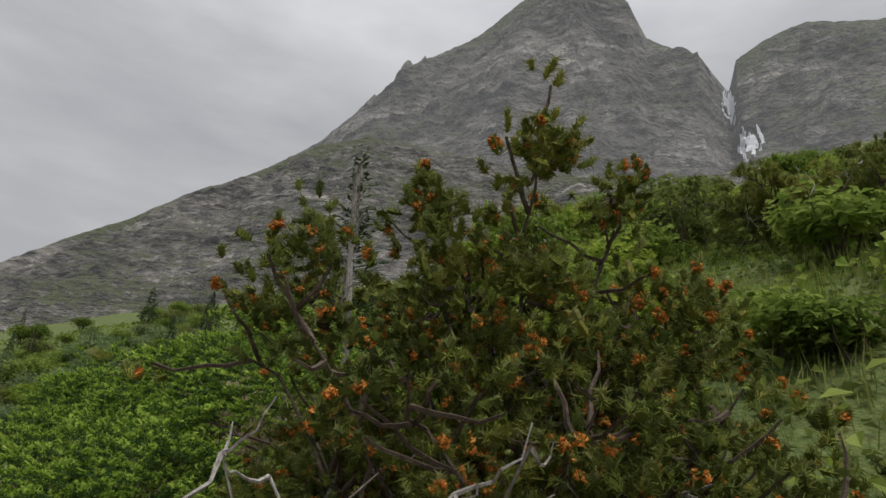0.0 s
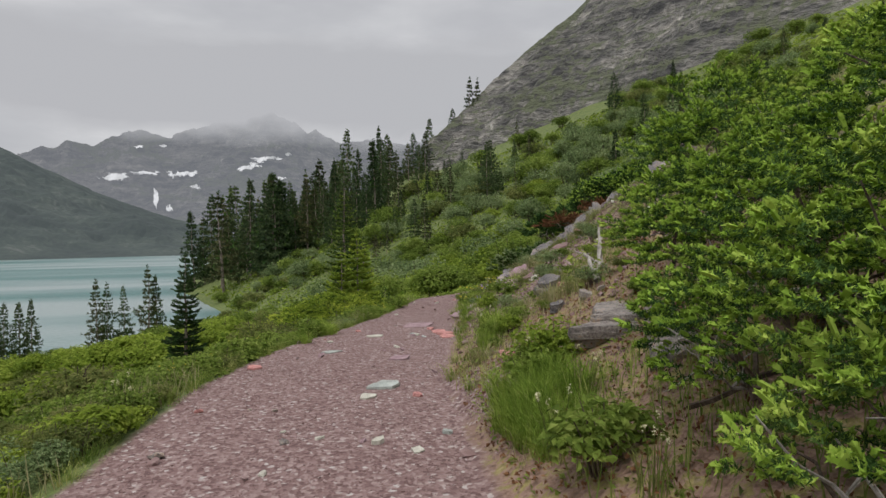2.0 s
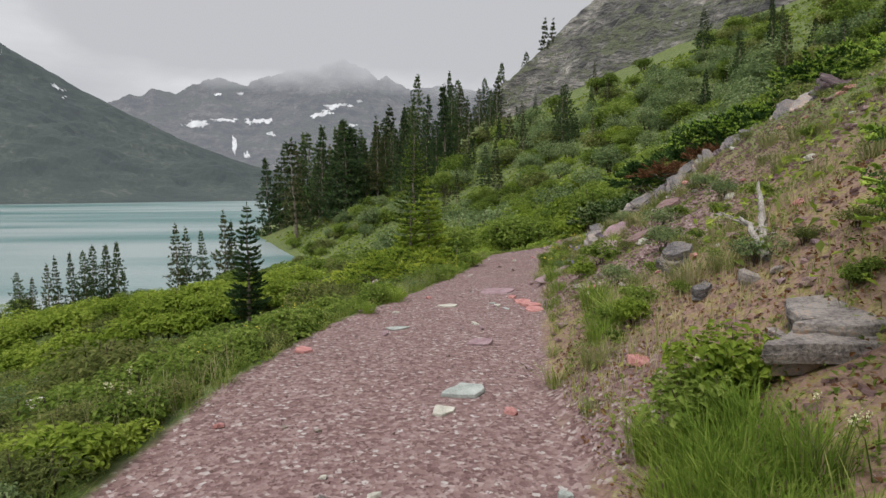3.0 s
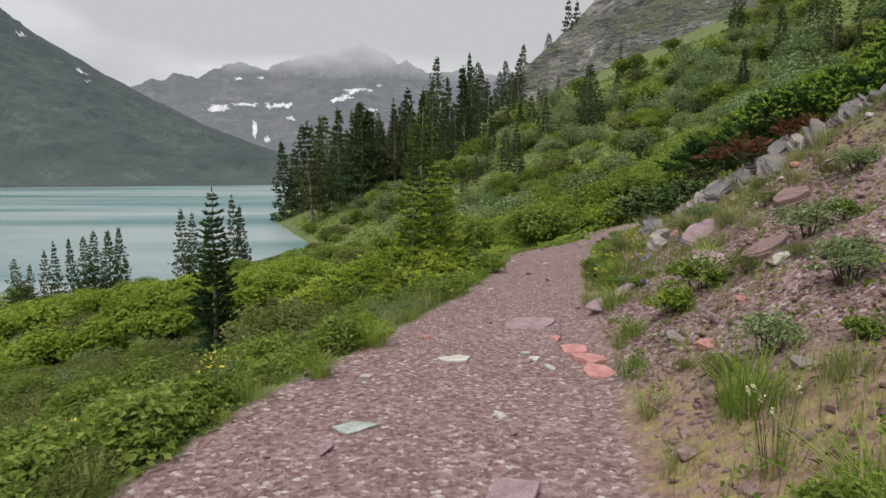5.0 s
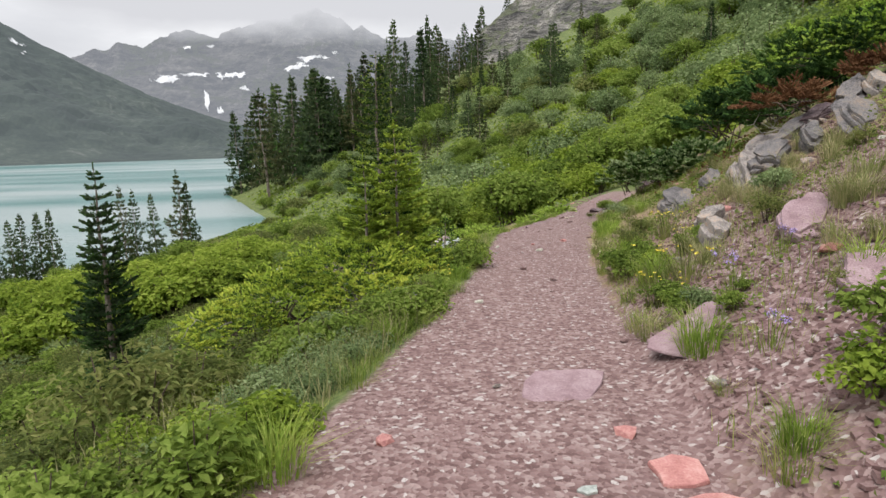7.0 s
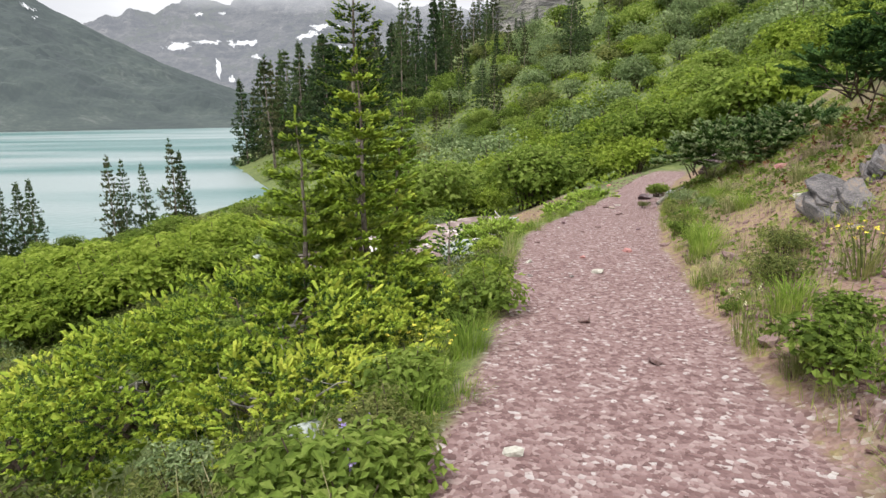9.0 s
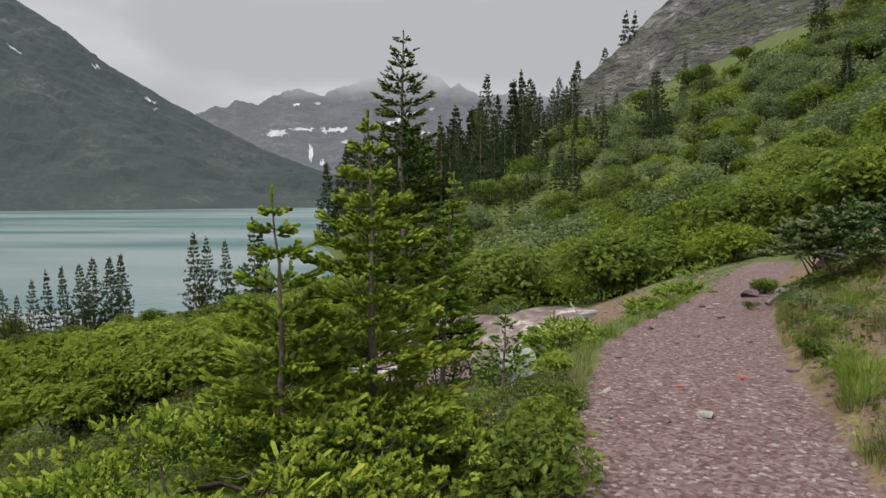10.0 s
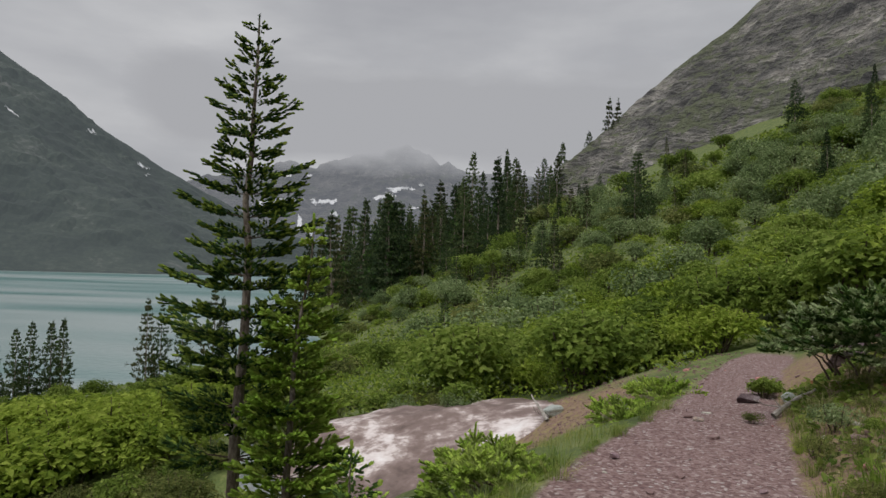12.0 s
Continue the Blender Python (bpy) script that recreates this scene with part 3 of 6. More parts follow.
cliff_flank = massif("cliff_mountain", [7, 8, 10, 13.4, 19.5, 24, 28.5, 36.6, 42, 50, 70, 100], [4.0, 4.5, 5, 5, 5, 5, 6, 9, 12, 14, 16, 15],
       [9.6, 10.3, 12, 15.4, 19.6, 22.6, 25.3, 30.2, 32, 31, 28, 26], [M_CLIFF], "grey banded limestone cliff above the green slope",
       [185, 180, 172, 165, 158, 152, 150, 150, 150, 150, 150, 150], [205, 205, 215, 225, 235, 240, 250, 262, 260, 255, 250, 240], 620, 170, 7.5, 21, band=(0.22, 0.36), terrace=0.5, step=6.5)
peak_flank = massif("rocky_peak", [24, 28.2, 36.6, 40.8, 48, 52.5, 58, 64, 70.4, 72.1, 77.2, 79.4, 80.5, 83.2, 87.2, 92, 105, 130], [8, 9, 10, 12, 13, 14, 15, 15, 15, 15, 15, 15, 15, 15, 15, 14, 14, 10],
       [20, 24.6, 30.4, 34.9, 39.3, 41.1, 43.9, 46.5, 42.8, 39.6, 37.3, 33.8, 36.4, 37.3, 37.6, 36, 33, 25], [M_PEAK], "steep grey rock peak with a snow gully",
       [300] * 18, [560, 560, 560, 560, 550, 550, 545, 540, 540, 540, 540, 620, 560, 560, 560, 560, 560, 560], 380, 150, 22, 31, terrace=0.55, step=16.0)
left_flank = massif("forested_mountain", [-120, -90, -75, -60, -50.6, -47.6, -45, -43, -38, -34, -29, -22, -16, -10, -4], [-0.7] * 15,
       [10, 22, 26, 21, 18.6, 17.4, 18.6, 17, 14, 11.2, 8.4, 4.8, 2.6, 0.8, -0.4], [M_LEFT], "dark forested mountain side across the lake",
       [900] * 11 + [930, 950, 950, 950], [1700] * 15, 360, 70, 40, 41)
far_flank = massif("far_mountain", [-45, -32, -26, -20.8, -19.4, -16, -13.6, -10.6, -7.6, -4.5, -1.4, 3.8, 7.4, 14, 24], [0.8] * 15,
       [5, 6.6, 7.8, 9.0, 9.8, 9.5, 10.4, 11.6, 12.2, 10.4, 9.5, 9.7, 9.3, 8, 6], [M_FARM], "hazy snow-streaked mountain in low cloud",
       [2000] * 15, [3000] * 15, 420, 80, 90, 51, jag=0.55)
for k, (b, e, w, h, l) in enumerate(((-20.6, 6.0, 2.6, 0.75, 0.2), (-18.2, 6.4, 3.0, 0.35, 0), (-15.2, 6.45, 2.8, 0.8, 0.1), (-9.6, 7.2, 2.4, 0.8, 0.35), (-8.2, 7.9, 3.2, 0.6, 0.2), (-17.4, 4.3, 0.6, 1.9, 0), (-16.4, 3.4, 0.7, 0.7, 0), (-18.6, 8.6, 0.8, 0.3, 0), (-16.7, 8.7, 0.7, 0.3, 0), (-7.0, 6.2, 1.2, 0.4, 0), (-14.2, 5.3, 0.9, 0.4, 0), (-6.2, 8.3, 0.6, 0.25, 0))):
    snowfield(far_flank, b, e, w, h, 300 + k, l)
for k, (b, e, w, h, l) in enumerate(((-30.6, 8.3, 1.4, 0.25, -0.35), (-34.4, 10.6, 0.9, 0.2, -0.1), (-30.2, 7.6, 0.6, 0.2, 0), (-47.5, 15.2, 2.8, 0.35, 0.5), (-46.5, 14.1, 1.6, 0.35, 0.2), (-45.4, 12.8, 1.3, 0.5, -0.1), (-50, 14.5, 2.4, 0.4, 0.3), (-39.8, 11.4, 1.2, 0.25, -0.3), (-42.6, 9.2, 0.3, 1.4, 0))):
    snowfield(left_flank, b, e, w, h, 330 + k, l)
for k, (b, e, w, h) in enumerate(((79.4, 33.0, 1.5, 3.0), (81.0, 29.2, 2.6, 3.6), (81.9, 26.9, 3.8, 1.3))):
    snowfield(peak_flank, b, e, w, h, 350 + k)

# ---- low cloud on the summits ----
M_CLOUD = bpy.data.materials.new("cloud_vapour")
M_CLOUD.use_nodes = True
ct = M_CLOUD.node_tree
ct.nodes.clear()
c_co = ct.nodes.new("ShaderNodeTexCoord")
c_map = node(ct, "ShaderNodeMapping", Scale=(0.0022, 0.0022, 0.005))
c_n = node(ct, "ShaderNodeTexNoise", Scale=1.0, Detail=7.0, Roughness=0.55)
c_at = ct.nodes.new("ShaderNodeAttribute")
c_at.attribute_name = "veil"
c_add = ct.nodes.new("ShaderNodeMath")
c_add.operation = "MULTIPLY_ADD"
c_add.inputs[1].default_value = 0.9
c_r = ramp(ct, [(0.55, (0, 0, 0)), (1.05 / 1.2, (1, 1, 1))])
# The cloud's grey brightness is its own even emission, not light falling on it.
c_em = node(ct, "ShaderNodeEmission", Color=(0.43, 0.435, 0.458, 1), Strength=1.0)
c_tr = ct.nodes.new("ShaderNodeBsdfTransparent")
c_mx = ct.nodes.new("ShaderNodeMixShader")
c_out = ct.nodes.new("ShaderNodeOutputMaterial")
ct.links.new(c_co.outputs["Object"], c_map.inputs[0])
ct.links.new(c_map.outputs[0], c_n.inputs["Vector"])
ct.links.new(c_n.outputs[0], c_add.inputs[0])
ct.links.new(c_at.outputs["Fac"], c_add.inputs[2])
ct.links.new(c_add.outputs[0], c_r.inputs[0])
ct.links.new(c_r.outputs[0], c_mx.inputs[0])
ct.links.new(c_tr.outputs[0], c_mx.inputs[1])
ct.links.new(c_em.outputs[0], c_mx.inputs[2])
ct.links.new(c_mx.outputs[0], c_out.inputs[0])


def cloud(radius, b0, b1, low, high, name, peak=0.55):
    """A billowing bank of cloud in front of the summits, thin at its rims."""
    nb, ne = 60, 24
    B, T = np.meshgrid(np.radians(np.linspace(b0, b1, nb)), np.linspace(0, 1, ne), indexing="ij")
    e = np.radians(low + (high - low) * T)
    r = radius * (1 + 0.05 * rumple(B * 9, T * 3, 0, 71, 3) - 0.06 * np.sin(T * 3.14))
    sp = Soup()
    i, j = np.meshgrid(np.arange(nb - 1), np.arange(ne - 1), indexing="ij")
    sp.add(np.stack([r * np.sin(B), r * np.cos(B), 1.4 + r * np.tan(e)], -1).reshape(-1, 3), np.stack([i * ne + j, (i + 1) * ne + j, (i + 1) * ne + j + 1, i * ne + j + 1], -1).reshape(-1, 4))
    ob = tagged(new(name, sp.mesh(name, [M_CLOUD], True)), "soft grey low cloud hiding the mountain tops", "cloud", kind="structure")
    side = np.clip((B - B[0, 0]) / radians(6), 0, 1) * np.clip((B[-1, 0] - B) / radians(6), 0, 1)
    dens = peak * np.clip(T * 2.4, 0, 1) * np.clip((1 - T) * 2.5, 0, 1) * side
    at = ob.data.attributes.new("veil", "FLOAT", "POINT")
    at.data.foreach_set("value", dens.ravel().astype(np.float32))
    ob.visible_shadow = False


cloud(1900, -34, 22, 8.1, 20, "backdrop_cloud", 0.74)


# ---- plants ----
def conifer(name, h, reach, whorls, per, seed, mats, shoot=0.09, count=12, bare=0.12, spread=5, young=0.3, droop=0.15, lift=0.25, needle=0.022, wide=0.005, thick=0.035, label="", category="tree", group="", ragged=0.25, bark=None, power=0.85, twigs=True, core=0.0):
    """A spruce or fir: trunk, whorls of branches, and shoots with needles along them. Slot 0 old needles, slot 1 young shoots."""
    rng = np.random.default_rng(seed)
    root = thing(name, Matrix(), label, category, group)
    trunk, wood, green = Soup(), Soup(), Soup()
    zs = np.linspace(-0.35 * min(1, h / 3), h, 14)
    lean = np.cumsum(rng.normal(0, 0.006 * h, (14, 2)), 0) * np.linspace(0, 1, 14)[:, None]
    pts = np.column_stack([lean, zs])
    tube(trunk, pts, thick * (1.03 - np.clip(zs, 0, h) / h) ** 0.9 + 0.003 * h / 3, 8)
    P, D, L = [], [], []
    for wi in range(whorls):
        f = bare + (0.985 - bare) * min(1.0, (wi + rng.random() * 0.5) / (whorls - 0.6)) ** 0.9
        for k in range(per):
            az = k * 6.283 / per + wi * 1.1 + rng.normal(0, 0.25)
            rad = reach * (1 - f) ** power * (1 - ragged + 2 * ragged * rng.random()) + shoot * (0.08 + 0.6 * (1 - f))
            if f < bare + 0.15:
                rad *= 0.55 + 0.45 * rng.random()
            base = np.array([np.interp(f * h, zs, pts[:, 0]), np.interp(f * h, zs, pts[:, 1]), f * h])
            out = np.array([math.cos(az), math.sin(az), 0])
            s = np.linspace(0, 1, 6)[:, None]
            rise = lift * (0.4 + f) * s - droop * (1.2 - f) * s ** 1.2 + 0.16 * s ** 3
            line = base + out * rad * s + np.array([0, 0, 1.0]) * rad * rise
            if twigs:
                tube(wood, line[::2], np.linspace(thick * 0.2, thick * 0.04, 3) * (1.1 - f), 3)
            m = max(4, int(spread * rad / shoot * (0.5 + 0.35 * rad / max(reach, 0.01))))
            t = 0.18 + 0.82 * np.sort(rng.random(m))
            at = np.stack([np.interp(t, s[:, 0], line[:, c]) for c in range(3)], 1)
            lat = np.array([-out[1], out[0], 0]) * rng.choice([-1, 1], m)[:, None]
            off = (rng.random(m) * (0.42 * rad * (1.08 - t)))[:, None]
            P.append(at + lat * off + out * off * 0.5 + rng.normal(0, shoot * 0.1, (m, 3)))
            D.append(unit(out * 0.8 + lat * (0.55 * (off > shoot * 0.3)) + np.array([0, 0, 0.22]) + rng.normal(0, 0.15, (m, 3))))
            L.append(shoot * (0.7 + 0.6 * rng.random(m)) * (0.4 + 0.6 * (1 - f)))
    P, D, L = np.concatenate(P), np.concatenate(D), np.concatenate(L)
    P = np.concatenate([P, pts[-1:] - [0, 0, shoot * 0.5]])
    D = np.concatenate([D, [[0, 0, 1.0]]])
    L = np.concatenate([L, np.full(1, shoot)])
    fine = needle * np.clip(L / shoot, 0.4, 1.1)
    needles(green, P, D, L, count, fine, wide, rng, 0, 0.5, core)
    pick = rng.random(len(P)) < young
    if pick.any():
        needles(green, P[pick] + D[pick] * L[pick][:, None] * 0.75, D[pick] + [0, 0, 0.15], L[pick] * 0.75, count, fine[pick] * 0.85, wide * 1.15, rng, 1, 0.55, core * 1.35)
    part("trunk", trunk, bark or M_BARK, root, smooth=True)
    if twigs:
        tagged(part("branch_wood", wood, M_TWIG, root), kind="stuff")
    tagged(part("foliage", green, mats, root), kind="stuff")
    return root


FAN = [(0.0, 0, 0, 1.0), (0.15, 0.9, 0.12, 0.62), (0.15, -0.9, 0.12, 0.62), (0.38, 0.75, 0.1, 0.55), (0.38, -0.75, 0.1, 0.55), (0.62, 0.6, 0.08, 0.45), (0.62, -0.6, 0.08, 0.45)]


def fans(soup, P, D, size, count, needle, wide, rng, young=0.5, plump=0.8):
    """Flat sprays of shoots: an axis with pairs of side shoots, tips paler."""
    D = unit(D)
    lat = unit(np.cross(D, np.array([[0, 0, 1.0]]) + rng.normal(0, 0.2, (len(P), 3))))
    up = np.cross(lat, D)
    for along, side, rise, ln in FAN:
        way = unit(D * (1 - abs(side) * 0.35) + lat * side + up * (rise + 0.1))
        at = P + D * (size * along)[:, None]
        L = size * ln * (0.8 + 0.4 * rng.random(len(P)))
        needles(soup, at, way, L, count, needle, wide, rng, 0, 0.45, wide * plump if plump < 0.9 else 0.0)
        pick = rng.random(len(P)) < young
        needles(soup, (at + way * (L * 0.72)[:, None])[pick], way[pick] + [0, 0, 0.12], L[pick] * 0.5, max(8, count - 2), needle * 0.95, wide * 1.5, rng, 1, 0.5, wide * plump * 1.35)


def mound(centre, radii, n, rng, seed, low=-0.25, rough=0.35, shell=0.35):
    """Places and outward directions on the uneven skin of a low mound."""
    d = unit(rng.normal(0, 1, (n * 3, 3)))
    d = d[d[:, 2] > low][:n]
    k = 1 + rough * rumple(d[:, 0] * 2.6 + 5, d[:, 1] * 2.6, d[:, 2] * 2.6, seed, 3)
    k *= 1 - shell * rng.random(len(d)) ** 2
    p = np.asarray(centre) + d * np.asarray(radii) * k[:, None]
    return p, unit(d / np.asarray(radii))


def krummholz(name, lobes, sprays, seed, size, mats, label, category="shrub", needle=0.02, wide=0.0045, count=12, young=0.5, dead=14, side=0.9, m=None, wood_mat=None, plump=0.8):
    """A dense, low, spreading evergreen made of lobes, with grey limbs inside."""
    rng = np.random.default_rng(seed)
    root = thing(name, m or Matrix(), label, category)
    green, wood, grey = Soup(), Soup(), Soup()
    total = sum(r[0] * r[1] + r[0] * r[2] for _, r in lobes)
    foot = np.mean([c for c, _ in lobes], 0)
    for q, (c, r) in enumerate(lobes):
        p, o = mound(c, r, int(sprays * (r[0] * r[1] + r[0] * r[2]) / total), rng, seed + q)
        o = o * side + [0, 0, 0.1] + rng.normal(0, 0.36, o.shape)
        o[:, 2] = np.clip(o[:, 2] * 0.6, -0.15, 0.32)
        fans(green, p, o, size * (0.65 + 0.7 * rng.random(len(p))), count, needle, wide, rng, young, plump)
        for a in range(int(10 * r[0]) + 4):
            tip = p[rng.integers(len(p))]
            start = np.array([c[0], c[1], c[2] - r[2] * 0.6]) + rng.normal(0, 0.12, 3)
            tube(wood, crooked(start, start + (tip - start) * 0.92, rng, 0.05, 0.05, 7), np.linspace(0.016, 0.004, 7), 4)
    for a in range(dead):
        c, r = lobes[rng.integers(len(lobes))]
        p, o = mound(c, r, 6, rng, seed + 90, rough=0.1)
        line = crooked(np.array(c) * [1, 1, 0.8], p[0] * [1, 1, 0.9] + o[0] * 0.05, rng, -0.06, 0.09, 7)
        tube(grey, line, np.linspace(0.012, 0.003, 7), 4)
        for b in range(3):
            k = rng.integers(2, 6)
            tube(grey, crooked(line[k], line[k] + unit(rng.normal(0, 1, 3)) * (0.12 + 0.25 * rng.random()), rng, 0, 0.1, 5), np.linspace(0.006, 0.002, 5), 4)
    tagged(part("limb_wood", wood, wood_mat or M_TWIG, root), kind="stuff")
    if dead:
        tagged(part("dead_wood", grey, M_DEAD, root, "bare grey dead twigs"), kind="stuff")
    tagged(part("foliage", green, mats, root), kind="stuff")
    return root


def bush(name, seed, n, leaf, mat, label, flat=0.75, lobes=7, narrow=0.6, category="shrub", group="", stems=9):
    """A leafy shrub about 1 m across: stems and leaves on uneven lobes."""
    rng = np.random.default_rng(seed)
    root = thing(name, Matrix(), label, category, group)
    green, wood = Soup(), Soup()
    for q in range(lobes):
        a = rng.random() * 6.28
        d = 0.34 * math.sqrt(rng.random()) if q else 0.0
        r = 0.2 + 0.14 * rng.random()
        c = np.array([d * math.cos(a), d * math.sin(a), flat * (0.32 + 0.42 * rng.random() * (1 - d))])
        p, o = mound(c, (r, r, r * 0.85 * max(flat, 0.5)), n // lobes, rng, seed * 3 + q, low=-0.55, rough=0.45, shell=0.5)
        leaves(green, p, o * 0.6 + [0, 0, 0.8] + rng.normal(0, 0.42, p.shape), leaf, rng, 0, narrow)
        if q < stems:
            tube(wood, crooked((0.05 * math.cos(a), 0.05 * math.sin(a), -0.12), c + [0, 0, r * 0.6], rng, 0.02, 0.04, 5), np.linspace(0.014, 0.004, 5), 4)
    tagged(part("stem_wood", wood, M_TWIG, root), kind="stuff")
    tagged(part("foliage", green, mat, root), kind="stuff")
    return root


def tuft(name, seed, n, height, spread, mat, label, heads=None, group=""):
    """A tuft of arching grass blades, with seed or flower heads if wanted."""
    rng = np.random.default_rng(seed)
    root = thing(name, Matrix(), label, "grass", group)
    sp = Soup()
    a = rng.random(n) * 6.28
    r = spread * np.sqrt(rng.random(n)) * 0.4
    base = np.stack([r * np.cos(a), r * np.sin(a), np.full(n, -0.04)], 1)
    out = np.stack([np.cos(a), np.sin(a), np.zeros(n)], 1) + rng.normal(0, 0.35, (n, 3)) * [1, 1, 0]
    h = height * (0.5 + 0.5 * rng.random(n))[:, None]
    mid = base + out * spread * 0.22 * rng.random((n, 1)) + [0, 0, 1] * h * 0.62
    tip = mid + out * spread * (0.15 + 0.4 * rng.random((n, 1))) + [0, 0, 1] * h * 0.36
    w = unit(np.cross(out, [0, 0, 1.0])) * 0.0035
    v = np.stack([base - w, base + w, mid + w * 0.8, mid - w * 0.8, tip], 1).reshape(-1, 3)
    i = np.arange(n)[:, None] * 5
    sp.add(v, i + [0, 1, 2, 3])
    sp.add(v, i + [3, 2, 4])
    tagged(part("blade", sp, mat, root), kind="stuff")
    if heads:
        fl = Soup()
        k = heads[1]
        top = np.stack([rng.normal(0, spread * 0.4, k), rng.normal(0, spread * 0.4, k), height * (0.75 + 0.35 * rng.random(k))], 1)
        for t in range(heads[3]):
            p = top + rng.normal(0, heads[2] * 0.6, (k, 3)) * [1, 1, 2.0 if heads[3] > 4 else 0.3]
            leaves(fl, p, rng.normal(0, 1, (k, 3)) + [0, 0, 0.8], heads[2], rng, 0, 0.9)
        st = Soup()
        for t in top:
            tube(st, [(t[0] * 0.4, t[1] * 0.4, -0.02), (t[0] * 0.7, t[1] * 0.7, t[2] * 0.6), tuple(t)], [0.003, 0.0025, 0.002], 3)
        tagged(part("stalk", st, mat, root), kind="stuff")
        tagged(part("flower", fl, heads[0], root), kind="stuff")
    return root


def stone(name, seed, size, mat, label="", flat=0.5, cuts=7, parent=None, m=None, sub=3, layered=0.0):
    """A broken stone: a ball cut by random planes, roughened, its lower side flat."""
    rng = np.random.default_rng(seed)
    bm = bmesh.new()
    bmesh.ops.create_icosphere(bm, subdivisions=sub, radius=1.0)
    co = np.array([v.co[:] for v in bm.verts])
    for k in range(cuts):
        d = unit(rng.normal(0, 1, 3) * [1, 1, 0.8])
        lim = 0.46 + 0.34 * rng.random()
        over = np.clip(co @ d - lim, 0, None)
        co -= over[:, None] * d
    co[:, 2] = np.clip(co[:, 2], -0.6, 0.75)
    co += unit(co) * (0.05 * rumple(co[:, 0] * 2.2, co[:, 1] * 2.2, co[:, 2] * 2.2, seed, 4))[:, None]
    if layered:
        co[:, :2] *= 1 + layered * rumple(co[:, 2:3] * 5.5, 0.0, 0.0, seed + 5, 2)
    co *= np.array([size, size * (0.6 + 0.3 * rng.random()), size * flat]) * 0.5
    for v, c in zip(bm.verts, co):
        v.co = c
    me = bpy.data.meshes.new(name)
    bm.to_mesh(me)
    bm.free()
    me.materials.append(mat)
    ob = new(name, me)
    ob.matrix_basis = m or Matrix()
    if parent:
        ob.parent = parent
    if label:
        tagged(ob, label, "" if parent else "rock")
    return ob


def plates(rng, size, layers, thick, aspect=0.7, corners=9):
    """Broken flat plates of bedded rock, one on the other, each with its own angular outline and a chipped rim."""
    z, beds = 0.0, []
    a = np.sort((np.arange(corners) + 0.8 * rng.random(corners)) * 6.2832 / corners)
    base = 1 - 0.42 * rng.random(corners)
    for k in range(layers):
        r = base * (1 - 0.05 * k) * (0.8 + 0.3 * rng.random(corners)) * size * 0.52
        x, y = np.cos(a) * r + rng.normal(0, 0.04 * size) * (k > 0), np.sin(a) * r * aspect + rng.normal(0, 0.03 * size) * (k > 0)
        x, y = np.column_stack([x, (x + np.roll(x, -1)) / 2 + rng.normal(0, 0.02 * size, corners)]).ravel(), np.column_stack([y, (y + np.roll(y, -1)) / 2 + rng.normal(0, 0.02 * size, corners)]).ravel()
        c = len(x)
        h = thick * (0.35 + 1.3 * rng.random())
        tilt = rng.normal(0, 0.02, 2)
        rise = x * tilt[0] + y * tilt[1]
        rings = [np.column_stack([x * f, y * f, z + rise + h * g + rng.normal(0, 0.06 * h, c)]) for f, g in ((0.97, -0.25), (1.0, 0.35), (0.985, 0.9), (0.96, 1.0), (0.5, 1.02))]
        v = np.concatenate(rings + [[[0, 0, z + h * 1.02]]])
        j = np.arange(c)
        q = [np.stack([m * c + j, m * c + (j + 1) % c, (m + 1) * c + (j + 1) % c, (m + 1) * c + j], 1) for m in range(4)]
        soup = Soup()
        soup.add(v, np.concatenate(q))
        soup.add(np.zeros((0, 3)), np.stack([4 * c + j, 4 * c + (j + 1) % c, np.full(c, 5 * c)], 1) - len(v))
        beds.append(soup)
        z += h * 0.92
    return beds


def slab(name, seed, size, mat, label, layers=1, thick=0.05, aspect=0.7, corners=8, group="", category="rock"):
    """One flat stone, or a bedded rock whose plates lie one on the other."""
    beds = plates(np.random.default_rng(seed), size, layers, thick, aspect, corners)
    if layers == 1:
        return tagged(new(name, beds[0].mesh(name, [mat])), label, category, group)
    root = thing(name, Matrix(), label, category, group)
    for bed in beds:
        part("plate", bed, mat, root)
    return root


def stand(x, y, scale=1.0, turn=0.0, sink=0.0, tilt=0.0):
    return Matrix.Translation((x, y, gz(x, y) - sink)) @ Euler((tilt, 0, turn)).to_matrix().to_4x4() @ Matrix.Scale(scale, 4)


def scatter(kinds, spots, rng, lo, hi, sink=0.05, first=True):
    """Copies of alike plants at the given spots; the first of each kind is moved, the others are copied."""
    used = set()
    for x, y in spots:
        k = kinds[rng.integers(len(kinds))]
        m = stand(float(x), float(y), float(lo + (hi - lo) * rng.random()), float(rng.random() * 6.28), sink)
        if k.name in used:
            c = copy_thing(k, Matrix())
            c.matrix_basis = m
        else:
            used.add(k.name)
            k.matrix_basis = m


rng = np.random.default_rng(7)

